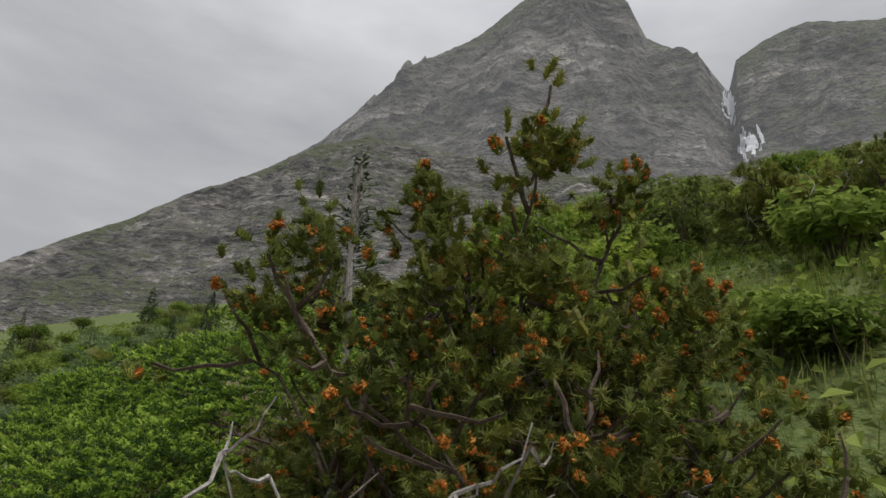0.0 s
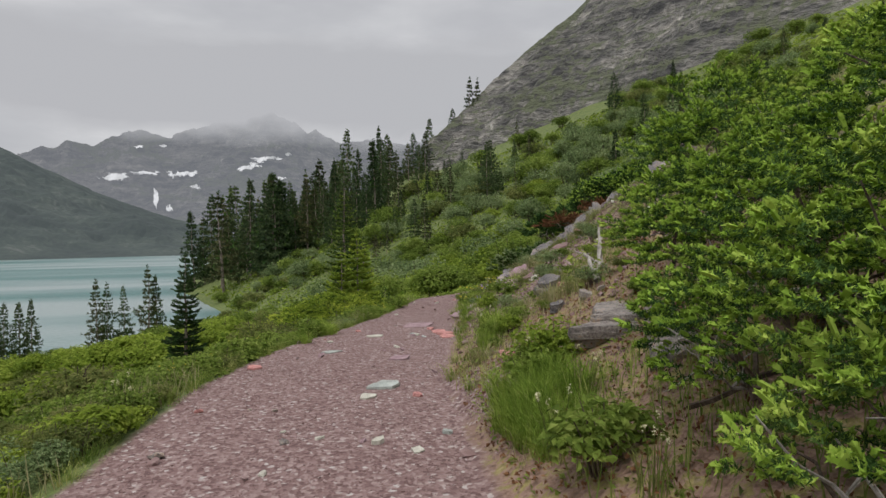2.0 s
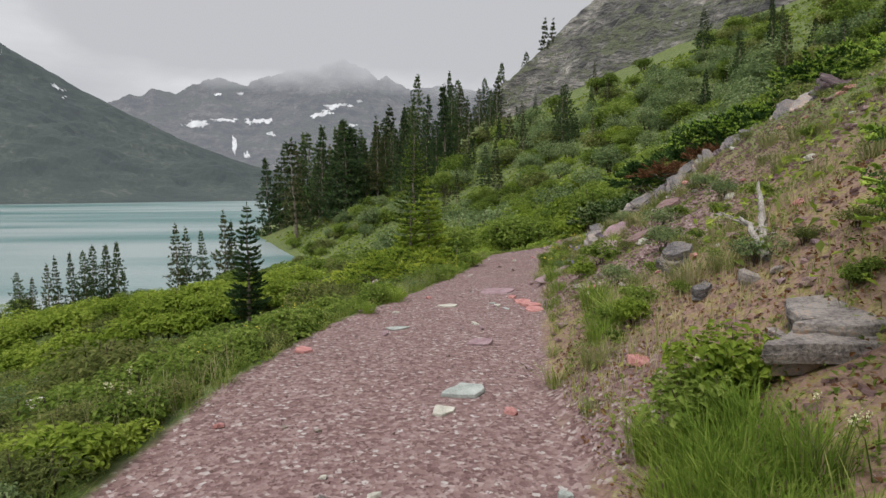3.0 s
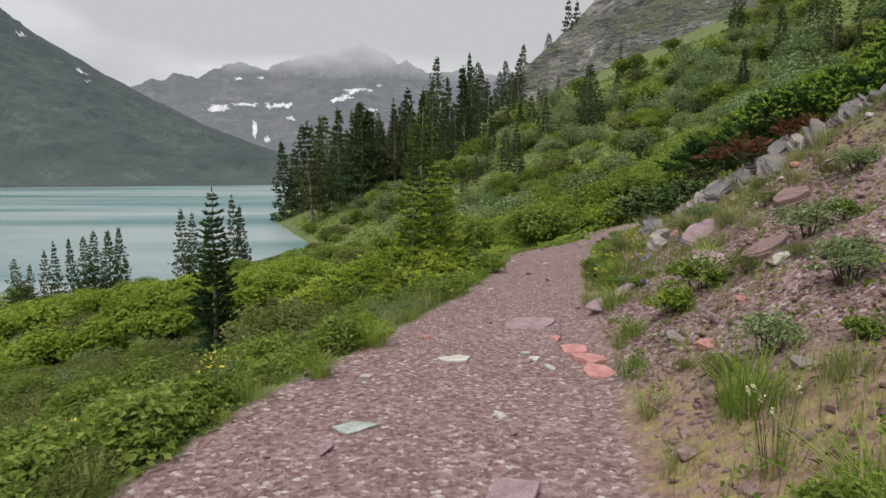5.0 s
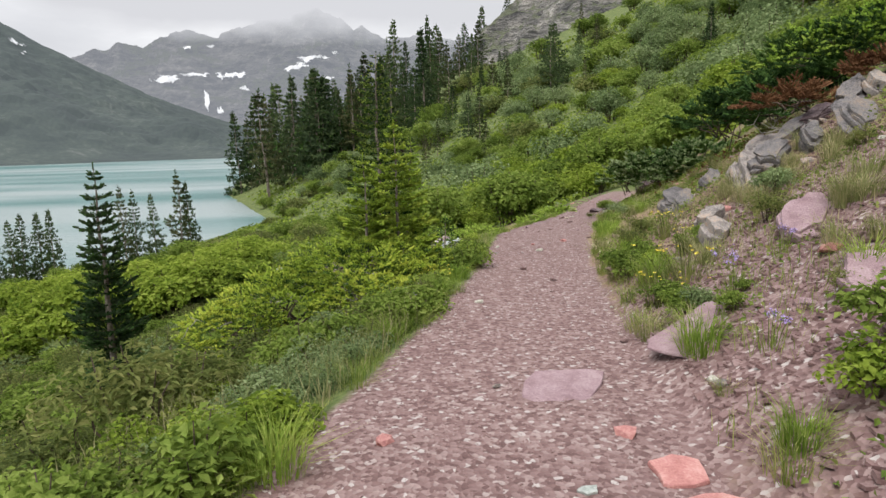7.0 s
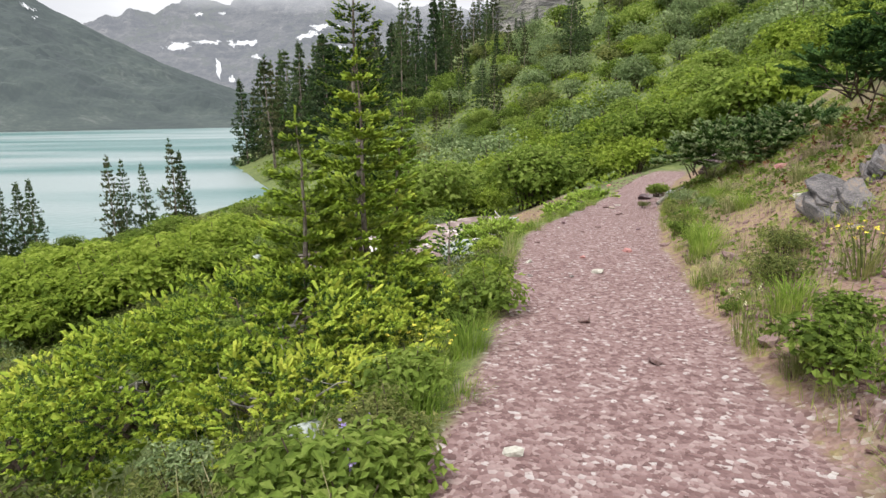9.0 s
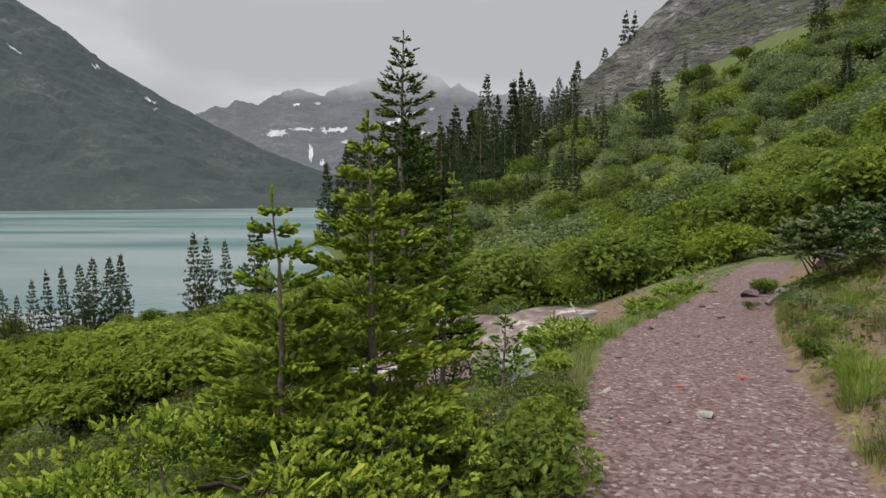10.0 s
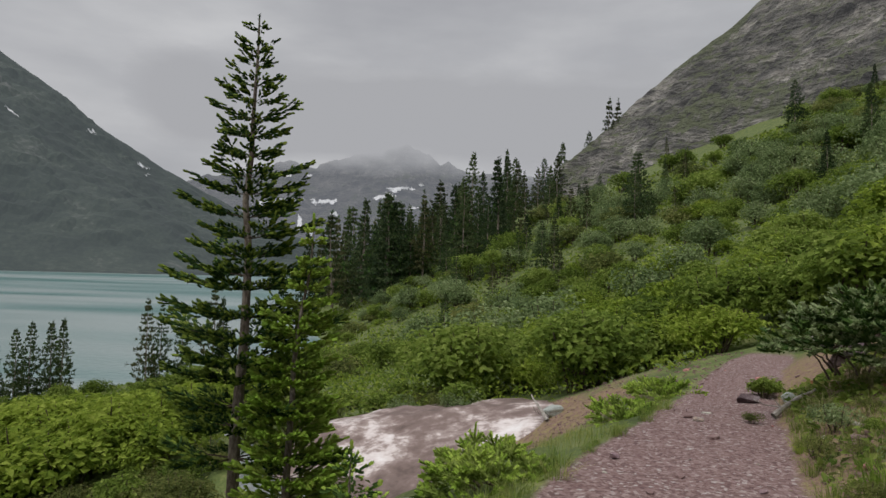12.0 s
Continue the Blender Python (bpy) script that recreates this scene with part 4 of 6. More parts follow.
# the young firs beside the path
fir = conifer("young_fir", 2.05, 0.56, 11, 6, 11, [M_FIR, M_YELLOW], 0.095, 15, 0.2, 16, 1.0, 0.1, 0.2, 0.022, 0.0085, 0.03, "small young fir with bright green whorled branches", core=0.010, group="young firs beside the path")
fir.matrix_basis = Matrix.Translation((0.0, 10.15, gz(0.0, 10.15))) @ Matrix.Scale((1.25 - gz(0.0, 10.15)) / 2.08, 4)
fir2 = conifer("young_fir", 2.5, 0.68, 13, 7, 12, [M_FIR, M_YELLOW], 0.095, 15, 0.16, 16, 1.0, 0.1, 0.2, 0.022, 0.0085, 0.034, "young fir with bright green tiered branches", core=0.010, group="young firs beside the path")
fir2.matrix_basis = Matrix.Translation((0.45, 10.53, gz(0.45, 10.53))) @ Matrix.Scale((1.72 - gz(0.45, 10.53)) / 2.55, 4)
fir3 = conifer("young_fir", 2.5, 0.45, 17, 7, 13, [M_FIR, M_YOUNG], 0.085, 13, 0.18, 15, 0.8, 0.1, 0.25, 0.021, 0.008, 0.032, "slim young fir with fresh green foliage", core=0.010, group="young firs beside the path")
fir3.matrix_basis = Matrix.Translation((0.53, 14.0, gz(0.53, 14.0))) @ Matrix.Scale((1.52 - gz(0.53, 14.0)) / 2.55, 4)
spruce = conifer("spruce_tree", 4.3, 0.74, 22, 6, 14, [M_OLD, M_FIR], 0.09, 11, 0.2, 17, 0.6, 0.22, 0.3, 0.022, 0.009, 0.05, "tall slim spruce with dark green ragged branches", core=0.008, ragged=0.5, power=0.7)
spruce.matrix_basis = Matrix.Translation((0.0, 14.38, gz(0.0, 14.38))) @ Matrix.Scale((3.3 - gz(0.0, 14.38)) / 4.4, 4)
spruce2 = conifer("spruce_tree", 3.6, 0.42, 24, 8, 15, [M_DARK, M_OLD], 0.085, 10, 0.15, 15, 0.65, 0.12, 0.28, 0.026, 0.011, 0.055, "small dark green spruce below the path", core=0.009, ragged=0.5, power=0.65)
spruce2.matrix_basis = Matrix.Translation((-4.25, 11.6, gz(-4.25, 11.6))) @ Matrix.Scale((1.28 - gz(-4.25, 11.6)) / 3.7, 4)
for x, y, h, s in ((-4.9, 9.6, 0.95, 16), (-5.6, 8.6, 0.8, 17), (1.25, 12.9, 0.75, 18)):
    k = conifer("fir_sapling", h, 0.3, 7, 5, s, [M_OLD, M_YOUNG], 0.08, 11, 0.05, 5, 0.6, 0.1, 0.3, 0.026, 0.010, 0.018, "small fir sapling among low shrubs", core=0.009)
    k.matrix_basis = stand(x, y)

# low spreading fir mat under the young firs
gb = gz(0.0, 9.6)
krummholz("spreading_fir", [((-0.1, 9.6, gb + 0.36), (0.8, 0.8, 0.36)), ((-0.9, 9.2, gb + 0.12), (0.75, 0.6, 0.34)), ((0.55, 10.2, gb + 0.36), (0.5, 0.7, 0.34)), ((0.1, 8.8, gb + 0.22), (0.5, 0.45, 0.3)), ((-1.5, 8.9, gb - 0.12), (0.55, 0.45, 0.28)), ((0.6, 9.5, gb + 0.24), (0.36, 0.5, 0.28))],
          1300, 31, 0.15, [M_OLD, M_YELLOW], "low spreading yellow-green fir beside the path", young=1.0, count=8, needle=0.023, wide=0.009, plump=0.95)

# big evergreen shrub on the bank
lobes = []
for x, y, rx, ry, rz, dz in ((2.85, -2.9, 0.8, 0.9, 0.55, 0.6), (2.5, -4.0, 0.8, 0.9, 0.6, 0.55), (2.35, -5.2, 0.75, 0.95, 0.6, 0.5), (3.6, -3.4, 1.0, 1.1, 0.62, 0.75), (3.4, -5.0, 1.0, 1.1, 0.7, 0.75), (2.0, -4.6, 0.55, 0.7, 0.42, 0.3), (2.3, -3.3, 0.5, 0.6, 0.4, 0.4), (2.75, -2.2, 0.55, 0.5, 0.45, 0.85), (3.05, -1.75, 0.55, 0.5, 0.5, 1.1), (3.5, -1.3, 0.6, 0.5, 0.5, 1.2)):
    lobes.append(((x, y, gz(x, y) + dz * 0.66), (rx, ry, rz)))
krummholz("evergreen_shrub", lobes, 3300, 32, 0.118, [M_OLD, M_YOUNG], "dense bright green fir shrub on the bank", young=0.8, count=11, needle=0.022, wide=0.0075, dead=40, plump=0.95)


# cone-bearing pine
def pine(name, limbs, seed, label, tufts=26, cones=0.3, dead=30, needle=0.036, m=None, thick=0.017, masses=()):
    """A crooked pine: each limb carries brushes of long needles, some with clusters of orange cones."""
    rng = np.random.default_rng(seed)
    root = thing(name, m or Matrix(), label, "pine")
    wood, green, cone, grey = Soup(), Soup(), Soup(), Soup()
    P, D = [], []
    for foot, tip in limbs:
        line = crooked(foot, tip, rng, 0.1, 0.05, 9)
        tube(wood, line, np.linspace(thick, thick * 0.2, 9), 6)
        for k in range(tufts):
            t = 0.3 + 0.7 * rng.random()
            b = np.array([np.interp(t, np.linspace(0, 1, 9), line[:, c]) for c in range(3)])
            d = unit(rng.normal(0, 1, 3) * [1, 1, 0.6] + [0, 0, 0.35] + (np.array(tip) - foot) * 0.25)
            e = b + d * (0.12 + 0.3 * rng.random()) * (1.15 - 0.4 * t)
            tube(wood, crooked(b, e, rng, -0.02, 0.06, 5), np.linspace(0.01, 0.005, 5), 4)
            for q in range(5):
                dd = unit(d + rng.normal(0, 0.6, 3) + [0, 0, 0.35])
                P.append(e + rng.normal(0, 0.045, 3))
                D.append(dd)
    for q, (c, r, k) in enumerate(masses):
        at, o = mound(c, r, k, rng, seed + q, low=-0.35, rough=0.45, shell=0.5)
        for e, d in zip(at, o):
            if rng.random() < 0.35:
                tube(wood, crooked(np.array(c) * 0.4 + e * 0.6, e, rng, -0.03, 0.06, 4), np.linspace(0.009, 0.005, 4), 3)
            for q2 in range(5):
                P.append(e + rng.normal(0, 0.045, 3))
                D.append(unit(d * 0.8 + rng.normal(0, 0.55, 3) + [0, 0, 0.3]))
    P, D = np.array(P), np.array(D)
    L = 0.035 + 0.03 * rng.random(len(P))
    needles(green, P, D, L, 30, needle, 0.0055, rng, 0, 0.38, 0.014)
    pick = rng.random(len(P)) < 0.6
    needles(green, P[pick] + D[pick] * 0.03, D[pick] + [0, 0, 0.3], L[pick] * 0.9, 18, needle * 0.85, 0.006, rng, 1, 0.45, 0.012)
    pick = np.where(rng.random(len(P)) < cones)[0]
    for i in pick:
        tip = P[i] + D[i] * L[i] * 0.7
        k = 9
        dd = unit(rng.normal(0, 1, (k, 3)) + D[i] * 0.8)
        needles(cone, np.repeat(tip[None], k, 0), dd, np.full(k, 0.022), 7, 0.013, 0.011, rng, 0, 0.3, 0.009)
    foot = np.mean([np.array(l[0]) for l in limbs], 0)
    for k in range(dead):
        a = rng.random() * 6.28
        r = 0.5 + 0.7 * rng.random()
        e = foot + np.array([math.cos(a) * r, math.sin(a) * r, 0.25 + 0.6 * rng.random()])
        line = crooked(foot + [0, 0, 0.3 + 0.3 * rng.random()], e, rng, -0.12, 0.08, 8)
        tube(grey, line, np.linspace(0.013, 0.004, 8), 4)
        for b in range(4):
            j = rng.integers(3, 8)
            tube(grey, crooked(line[j], line[j] + unit(rng.normal(0, 1, 3) * [1, 1, 0.7]) * (0.12 + 0.22 * rng.random()), rng, -0.03, 0.12, 6), np.linspace(0.007, 0.002, 6), 4)
    tagged(part("limb_wood", wood, M_TWIG, root), kind="stuff")
    tagged(part("dead_wood", grey, M_DEAD, root, "bare grey tangled twigs"), kind="stuff")
    tagged(part("foliage", green, [M_PINE, M_OLIVE], root), kind="stuff")
    tagged(part("pollen_cone", cone, M_CONE, root, "clusters of orange pollen cones"), kind="stuff")
    return root


px, py = 2.38, -7.5
pz = gz(px, py)
limbs = []
prng = np.random.default_rng(5)
for k in range(26):
    a = k * 2.4
    r = 0.4 + 0.75 * prng.random()
    limbs.append(((px + prng.normal(0, 0.12), py + prng.normal(0, 0.12), pz - 0.1), (px + r * math.cos(a), py + r * math.sin(a) * 1.05, pz + 0.5 + 0.75 * prng.random())))
limbs += [((px, py, pz), tip) for tip in ((1.95, -7.98, 2.62), (2.17, -8.1, 2.46), (1.83, -7.54, 2.42), (1.58, -7.2, 2.26), (2.44, -8.02, 2.2))]
heads = [((2.4, -7.45, pz + 0.6), (0.8, 0.85, 0.72), 240), ((2.05, -7.0, pz + 0.45), (0.45, 0.5, 0.5), 100), ((2.5, -8.05, pz + 0.5), (0.6, 0.55, 0.62), 120), ((2.0, -7.68, 2.0), (0.36, 0.36, 0.2), 60), ((2.5, -8.1, 1.95), (0.35, 0.3, 0.2), 45), ((1.62, -7.1, 1.98), (0.14, 0.14, 0.1), 16)]
heads += [((1.95, -7.98, 2.5), (0.05, 0.05, 0.15), 13), ((2.17, -8.1, 2.42), (0.05, 0.05, 0.07), 7), ((1.83, -7.54, 2.36), (0.06, 0.06, 0.09), 9), ((1.58, -7.2, 2.2), (0.1, 0.1, 0.07), 10)]
pine("cone_bearing_pine", limbs, 61, "bushy pine with orange pollen cones on the bank", tufts=10, cones=0.17, dead=60, masses=heads)
c = copy_thing(fir3, Matrix())
c.matrix_basis = Matrix.Translation((2.75, -7.05, gz(2.75, -7.05))) @ Matrix.Scale((2.95 - gz(2.75, -7.05)) / 2.55, 4)
qx, qy = 7.6, -8.2
qz = gz(qx, qy)
limbs = [((qx, qy, qz - 0.1), (qx + 0.9 * math.cos(k * 2.4) * (0.4 + 0.6 * prng.random()), qy + 1.3 * math.sin(k * 2.4), qz + 0.4 + 0.9 * prng.random())) for k in range(11)]
pine("dark_pine", limbs, 62, "dark spreading pine farther up the slope", tufts=30, cones=0.01, dead=14, needle=0.07)
k = conifer("spruce_tree", 3.0, 0.5, 16, 5, 63, [M_DARK, M_OLD], 0.11, 9, 0.1, 5, 0.4, 0.1, 0.2, 0.03, 0.012, 0.05, "narrow dark spruce behind the pine on the slope", core=0.009)
k.matrix_basis = Matrix.Translation((4.75, -3.7, gz(4.75, -3.7))) @ Matrix.Scale((5.45 - gz(4.75, -3.7)) / 3.05, 4)
snag = thing("dead_snag", Matrix(), "leaning bleached dead tree stem with bare twigs", "dead tree")
sp = Soup()
tube(sp, crooked((3.3, -5.55, gz(3.3, -5.55)), (2.85, -5.85, 3.55), prng, 0, 0.01, 8), np.linspace(0.035, 0.015, 8), 7)
part("stem", sp, M_DEAD, snag)
sp = Soup()
for k in range(9):
    a, t = k * 2.1, 0.5 + 0.06 * k
    b = np.array([3.3 - 0.45 * t, -5.55 - 0.3 * t, gz(3.3, -5.55) + (3.55 - gz(3.3, -5.55)) * t])
    tube(sp, crooked(b, b + np.array([math.cos(a), math.sin(a), 0.1]) * 0.35, prng, -0.05, 0.08, 5), np.linspace(0.008, 0.002, 5), 4)
part("twigs", sp, M_DEAD, snag)

# shrubs: a few forms each, scattered
near_forms = {
    "leaf": [bush("leafy_shrub", 100 + k, 850, 0.085, M_LEAF, "low leafy green shrub on the hillside", 0.7, group="low shrubs by the path") for k in range(3)],
    "fresh": [bush("bright_shrub", 110 + k, 900, 0.085, M_LEAF2, "bright green broad-leaved shrub", 0.7, group="bright shrubs") for k in range(3)],
    "olive": [bush(("twiggy_shrub", "olive_shrub", "low_olive_shrub")[k], 120 + k, 1000, 0.06, M_OLIVE, "twiggy olive-green low shrub", 0.65, narrow=0.4, group="olive shrubs") for k in range(3)],
    "grey": [bush("silvery_shrub", 130 + k, 850, 0.07, M_GREY, "silvery grey-green leafy shrub", 0.7, narrow=0.45, group="silvery shrubs") for k in range(2)],
}
far_forms = {
    "leaf": [bush("green_slope_shrub", 140 + k, 1700, 0.06, M_LEAF, "rounded green shrub on the far slope", 0.8, 9, group="slope shrubs") for k in range(3)],
    "fresh": [bush("bright_slope_shrub", 150 + k, 1700, 0.06, M_LEAF2, "bright green shrub on the far slope", 0.75, 9, group="slope shrubs") for k in range(2)],
    "grey": [bush("pale_slope_shrub", 160 + k, 1500, 0.058, M_GREY, "pale grey-green willow on the slope", 0.85, 9, group="willows on the slope") for k in range(2)],
    "olive": [bush("olive_slope_shrub", 170 + k, 1300, 0.06, M_OLIVE, "olive-green low shrub on the slope", 0.6, 8, group="slope shrubs") for k in range(2)],
}


def pick_spots(n, rule, rng, box):
    x = box[0] + (box[1] - box[0]) * rng.random(n * 6)
    y = box[2] + (box[3] - box[2]) * rng.random(n * 6)
    ok = rule(x, y)
    return np.stack([x[ok], y[ok]], 1)[:n]


def polar_spots(n, b0, b1, r0, r1, rng, rule=None, bias=1.0):
    b = np.radians(b0 + (b1 - b0) * rng.random(n * 3))
    r = r0 + (r1 - r0) * rng.random(n * 3) ** bias
    x, y = r * np.sin(b), r * np.cos(b)
    ok = ground_z(x, y) > LAKE + 0.3
    if rule is not None:
        ok &= rule(x, y)
    return np.stack([x[ok], y[ok]], 1)[:n]


off_path = lambda gap: (lambda x, y: np.abs(from_path(x, y)[0]) > from_path(x, y)[1] + gap)
no_snow = lambda x, y: (((x - 1.0) / 3.9) ** 2 + ((y - 21.6) / 3.6) ** 2 > 1) & (((x - 0.9) / 2.6) ** 2 + ((y - 17.6) / 2.6) ** 2 > 1) & ((np.abs(from_path(x, y)[0]) > from_path(x, y)[1] + 0.8) | (y > 26))

# far slope: green thicket
scatter(far_forms["leaf"] + far_forms["fresh"], polar_spots(250, 1, 50, 27, 80, rng, no_snow, 1.2), rng, 1.8, 4.0, 0.2)
scatter(far_forms["leaf"] + far_forms["olive"] + far_forms["grey"], polar_spots(150, -6, 42, 70, 150, rng, no_snow), rng, 3.2, 6.5, 0.3)
scatter(far_forms["grey"], polar_spots(60, 3, 32, 36, 110, rng, no_snow), rng, 2.8, 5.4, 0.2)
scatter(far_forms["leaf"] + far_forms["olive"] + far_forms["fresh"], pick_spots(75, lambda x, y: off_path(4.5)(x, y) & (x > 5.5), rng, (5, 42, -14, 16)), rng, 1.0, 2.4, 0.2)
scatter(far_forms["leaf"] + far_forms["olive"], polar_spots(50, -38, -4, 45, 110, rng), rng, 1.8, 3.2, 0.25)
scatter(far_forms["leaf"] + far_forms["grey"] + far_forms["olive"], polar_spots(46, -15, -1, 92, 138, rng), rng, 2.4, 4.6, 0.3)
scatter(near_forms["fresh"] + near_forms["leaf"], pick_spots(46, off_path(2.0), rng, (3.6, 9.5, -11.5, -5.5)), rng, 0.7, 1.3, 0.08)
# shrubs below the path
down = lambda x, y: (from_path(x, y)[0] < -from_path(x, y)[1] - 1.6) & no_snow(x, y) & (((x + 0.3) / 2.0) ** 2 + ((y - 9.6) / 1.5) ** 2 > 1)
scatter(near_forms["olive"] + near_forms["leaf"] + near_forms["grey"][:1] + near_forms["olive"], pick_spots(520, lambda x, y: down(x, y) & (np.hypot(x, y + 2) < 32), rng, (-16, 2, -3, 29)), rng, 0.7, 1.45, 0.08)
scatter(near_forms["fresh"], polar_spots(110, -40, -12, 24, 40, rng, down), rng, 1.6, 2.6, 0.15)
scatter(far_forms["olive"] + far_forms["leaf"], polar_spots(50, -42, -8, 16, 50, rng, down), rng, 0.9, 1.8, 0.12)
# edge of the path, downhill side
edge = []
for y in np.arange(-6.5, 12.3, 0.2):
    w = float(np.interp(y, WIDE_Y, WIDE))
    for k in range(3):
        edge.append((float(path_x(y)) - w - 0.24 - 0.5 * k - 0.16 * rng.random() - 0.1 * math.sin(y * 2.3), y + 0.16 * rng.random()))
edge = np.array(edge)
edge = edge[(((edge[:, 0] + 0.2) / 1.4) ** 2 + ((edge[:, 1] - 9.7) / 1.1) ** 2 > 1)]
mixk = np.clip(0.5 + 0.8 * rumple(edge[:, 0] * 0.5, edge[:, 1] * 0.8, 0, 44, 2) + rng.normal(0, 0.12, len(edge)), 0, 1)
scatter(near_forms["leaf"], edge[mixk < 0.4], rng, 0.4, 0.68, 0.05)
scatter(near_forms["olive"], edge[(mixk >= 0.4) & (mixk < 0.6)], rng, 0.38, 0.62, 0.05)
scatter(near_forms["fresh"], edge[(mixk >= 0.6) & (mixk < 0.76)], rng, 0.36, 0.6, 0.05)
scatter(near_forms["grey"], edge[mixk >= 0.76], rng, 0.36, 0.55, 0.05)

# far conifers
forms = []
for k in range(6):
    forms.append(conifer("forest_spruce", 10.0, (1.9, 2.4, 1.5, 2.1, 2.7, 1.8)[k], (24, 21, 26, 19, 22, 16)[k], 5, 200 + k, [(M_DARK, M_DARK, M_DARK, M_OLDFOREST, M_DARK, M_OLDFOREST)[k], M_OLD], 0.5, 5, (0.03, 0.05, 0.03, 0.1, 0.04, 0.16)[k], 2.7, 0.16, 0.36, 0.12, 0.42, 0.17, 0.13, "tall dark spire-shaped spruce", group="spruce forest by the lake", ragged=0.5, power=(1.0, 0.85, 1.15, 0.9, 0.8, 0.9)[k], twigs=False))


def grow(x, y, top=None, h=None, slim=0.74):
    k = forms[rng.integers(6)]
    z, wide = gz(x, y), float(0.8 + 0.55 * rng.random())
    h = h or float(np.clip(top - z, 4, 32))
    c = copy_thing(k, Matrix())
    c.matrix_basis = Matrix.Translation((x, y, z - 0.15)) @ Euler((0, 0, float(rng.random() * 6.28))).to_matrix().to_4x4() @ Matrix.Diagonal((h / 10 * slim * wide, h / 10 * slim * wide, h / 10.3, 1))
    return c


for x, y, top, tall in ((7.9, 200, 41.5, 15), (-2.6, 203, 41, 15), (27.3, 220, 48.5, 13), (41.4, 214, 62, 11), (45.5, 216, 62, 11), (20.4, 86, 17.3, 9), (-23.6, 134.7, 17, 20), (-17.8, 129, 16.8, 19), (-19.6, 131, 16, 18), (35, 210, 50, 9)):
    for f in np.linspace(1, 0.55, 46):
        z = 1.4 + (top - 1.4) * f
        if z - gz(x * f, y * f) >= tall:
            break
    grow(x * f, y * f, z)
for x, y in np.concatenate([polar_spots(26, -15.4, -4, 128, 175, rng), polar_spots(44, -8, 8, 120, 225, rng)]):
    b, r = math.degrees(math.atan2(x, y)), math.hypot(x, y)
    e = float(np.interp(b, [-16, -10, -2, 3, 8], [4.4, 6.4, 8.8, 10.8, 11.6])) * (0.5 + 0.5 * rng.random() ** 0.7)
    h = 1.4 + r * math.tan(radians(e)) - gz(x, y)
    if h > 4:
        grow(x, y, h=float(min(h, 24)))
for x, y in polar_spots(36, -3, 32, 70, 150, rng):
    grow(x, y, h=float(4 + 5 * rng.random()))
for x, y in polar_spots(16, 26, 62, 40, 110, rng):
    grow(x, y, h=float(4 + 4 * rng.random()))
for b, r, h in ((-36, 56, 4.2), (-35.2, 55, 3.6), (-34, 54, 4.6), (-33.2, 56, 5.2), (-32.2, 55, 5.4), (-31.2, 56, 5.5), (-30.5, 57, 6), (-29.4, 58, 6), (-28.6, 57, 6.2), (-23.6, 60, 7.6), (-22.8, 61, 7.2), (-21.4, 62, 6.8), (-19.4, 63.5, 8.4), (-18.6, 64, 7.5), (-38, 55, 5), (-40, 54, 5), (-42, 54, 5)):
    x, y = r * math.sin(radians(b)), r * math.cos(radians(b))
    grow(x, y, h=h, slim=0.62)
for f in forms:
    f.matrix_basis = Matrix.Translation((-26 + 4 * forms.index(f), 150 + 6 * forms.index(f), gz(-26 + 4 * forms.index(f), 150 + 6 * forms.index(f)))) @ Matrix.Scale(1.4, 4)

# ---- thick low growth on the slopes ----
def growth(name, spots, size, high, mats, label, seed, share):
    """Countless leaves of low plants over a stretch of ground."""
    r = np.random.default_rng(seed)
    x, y = spots[:, 0], spots[:, 1]
    lump = np.clip(0.5 + 0.9 * rumple(x * 0.8, y * 0.8, 0, seed, 3), 0, 1)
    z = ground_z(x, y) + high * lump * r.random(len(x)) ** 0.6
    dist = np.clip(np.hypot(x - 1, y - 2), 3, 200)
    sp = Soup()
    which = np.searchsorted(np.cumsum(share), np.clip(0.5 + 0.55 * rumple(x * 0.25, y * 0.25, 0, seed + 4, 2) + r.normal(0, 0.12, len(x)), 0.001, 0.999))
    for k in range(len(mats)):
        ok = which == k
        if ok.any():
            P = np.stack([x, y, z], 1)[ok]
            leaves(sp, P, r.normal(0, 0.6, P.shape) + [0, 0, 0.8], size * np.clip(dist[ok] / 12, 0.55, 12), r, k, 0.6)
    return tagged(new(name, sp.mesh(name, mats)), label, "undergrowth", kind="stuff")


r2 = np.random.default_rng(77)
uphill = lambda x, y: no_snow(x, y) & ((x > 6) | (y > 25))
spots = np.concatenate([polar_spots(42000, -15, 50, 24, 150, r2, uphill, 1.6)])
growth("hillside_thicket", spots, 0.065, 0.8, [M_OLIVE, M_LEAF, M_LEAF2, M_GREY], "dense green low thicket covering the hillside", 401, [0.18, 0.3, 0.4, 0.12])
growth("upper_thicket", pick_spots(15000, lambda x, y: from_path(x, y)[0] > 2.6, r2, (2.5, 24, -15, 3)), 0.14, 0.5, [M_OLIVE, M_LEAF, M_LEAF2, M_GRASS], "leafy green growth on the upper slope", 404, [0.25, 0.3, 0.3, 0.15])
spots = np.concatenate([pick_spots(40000, lambda x, y: (from_path(x, y)[0] < -from_path(x, y)[1] - 0.15) & no_snow(x, y), r2, (-14, 3, -5, 22)), polar_spots(9000, -45, -2, 18, 90, r2, down)])
growth("low_undergrowth", spots, 0.095, 0.24, [M_OLIVE, M_LEAF, M_GRASS, M_LEAF2], "low mixed plants on the slope below the path", 402, [0.35, 0.3, 0.2, 0.15])
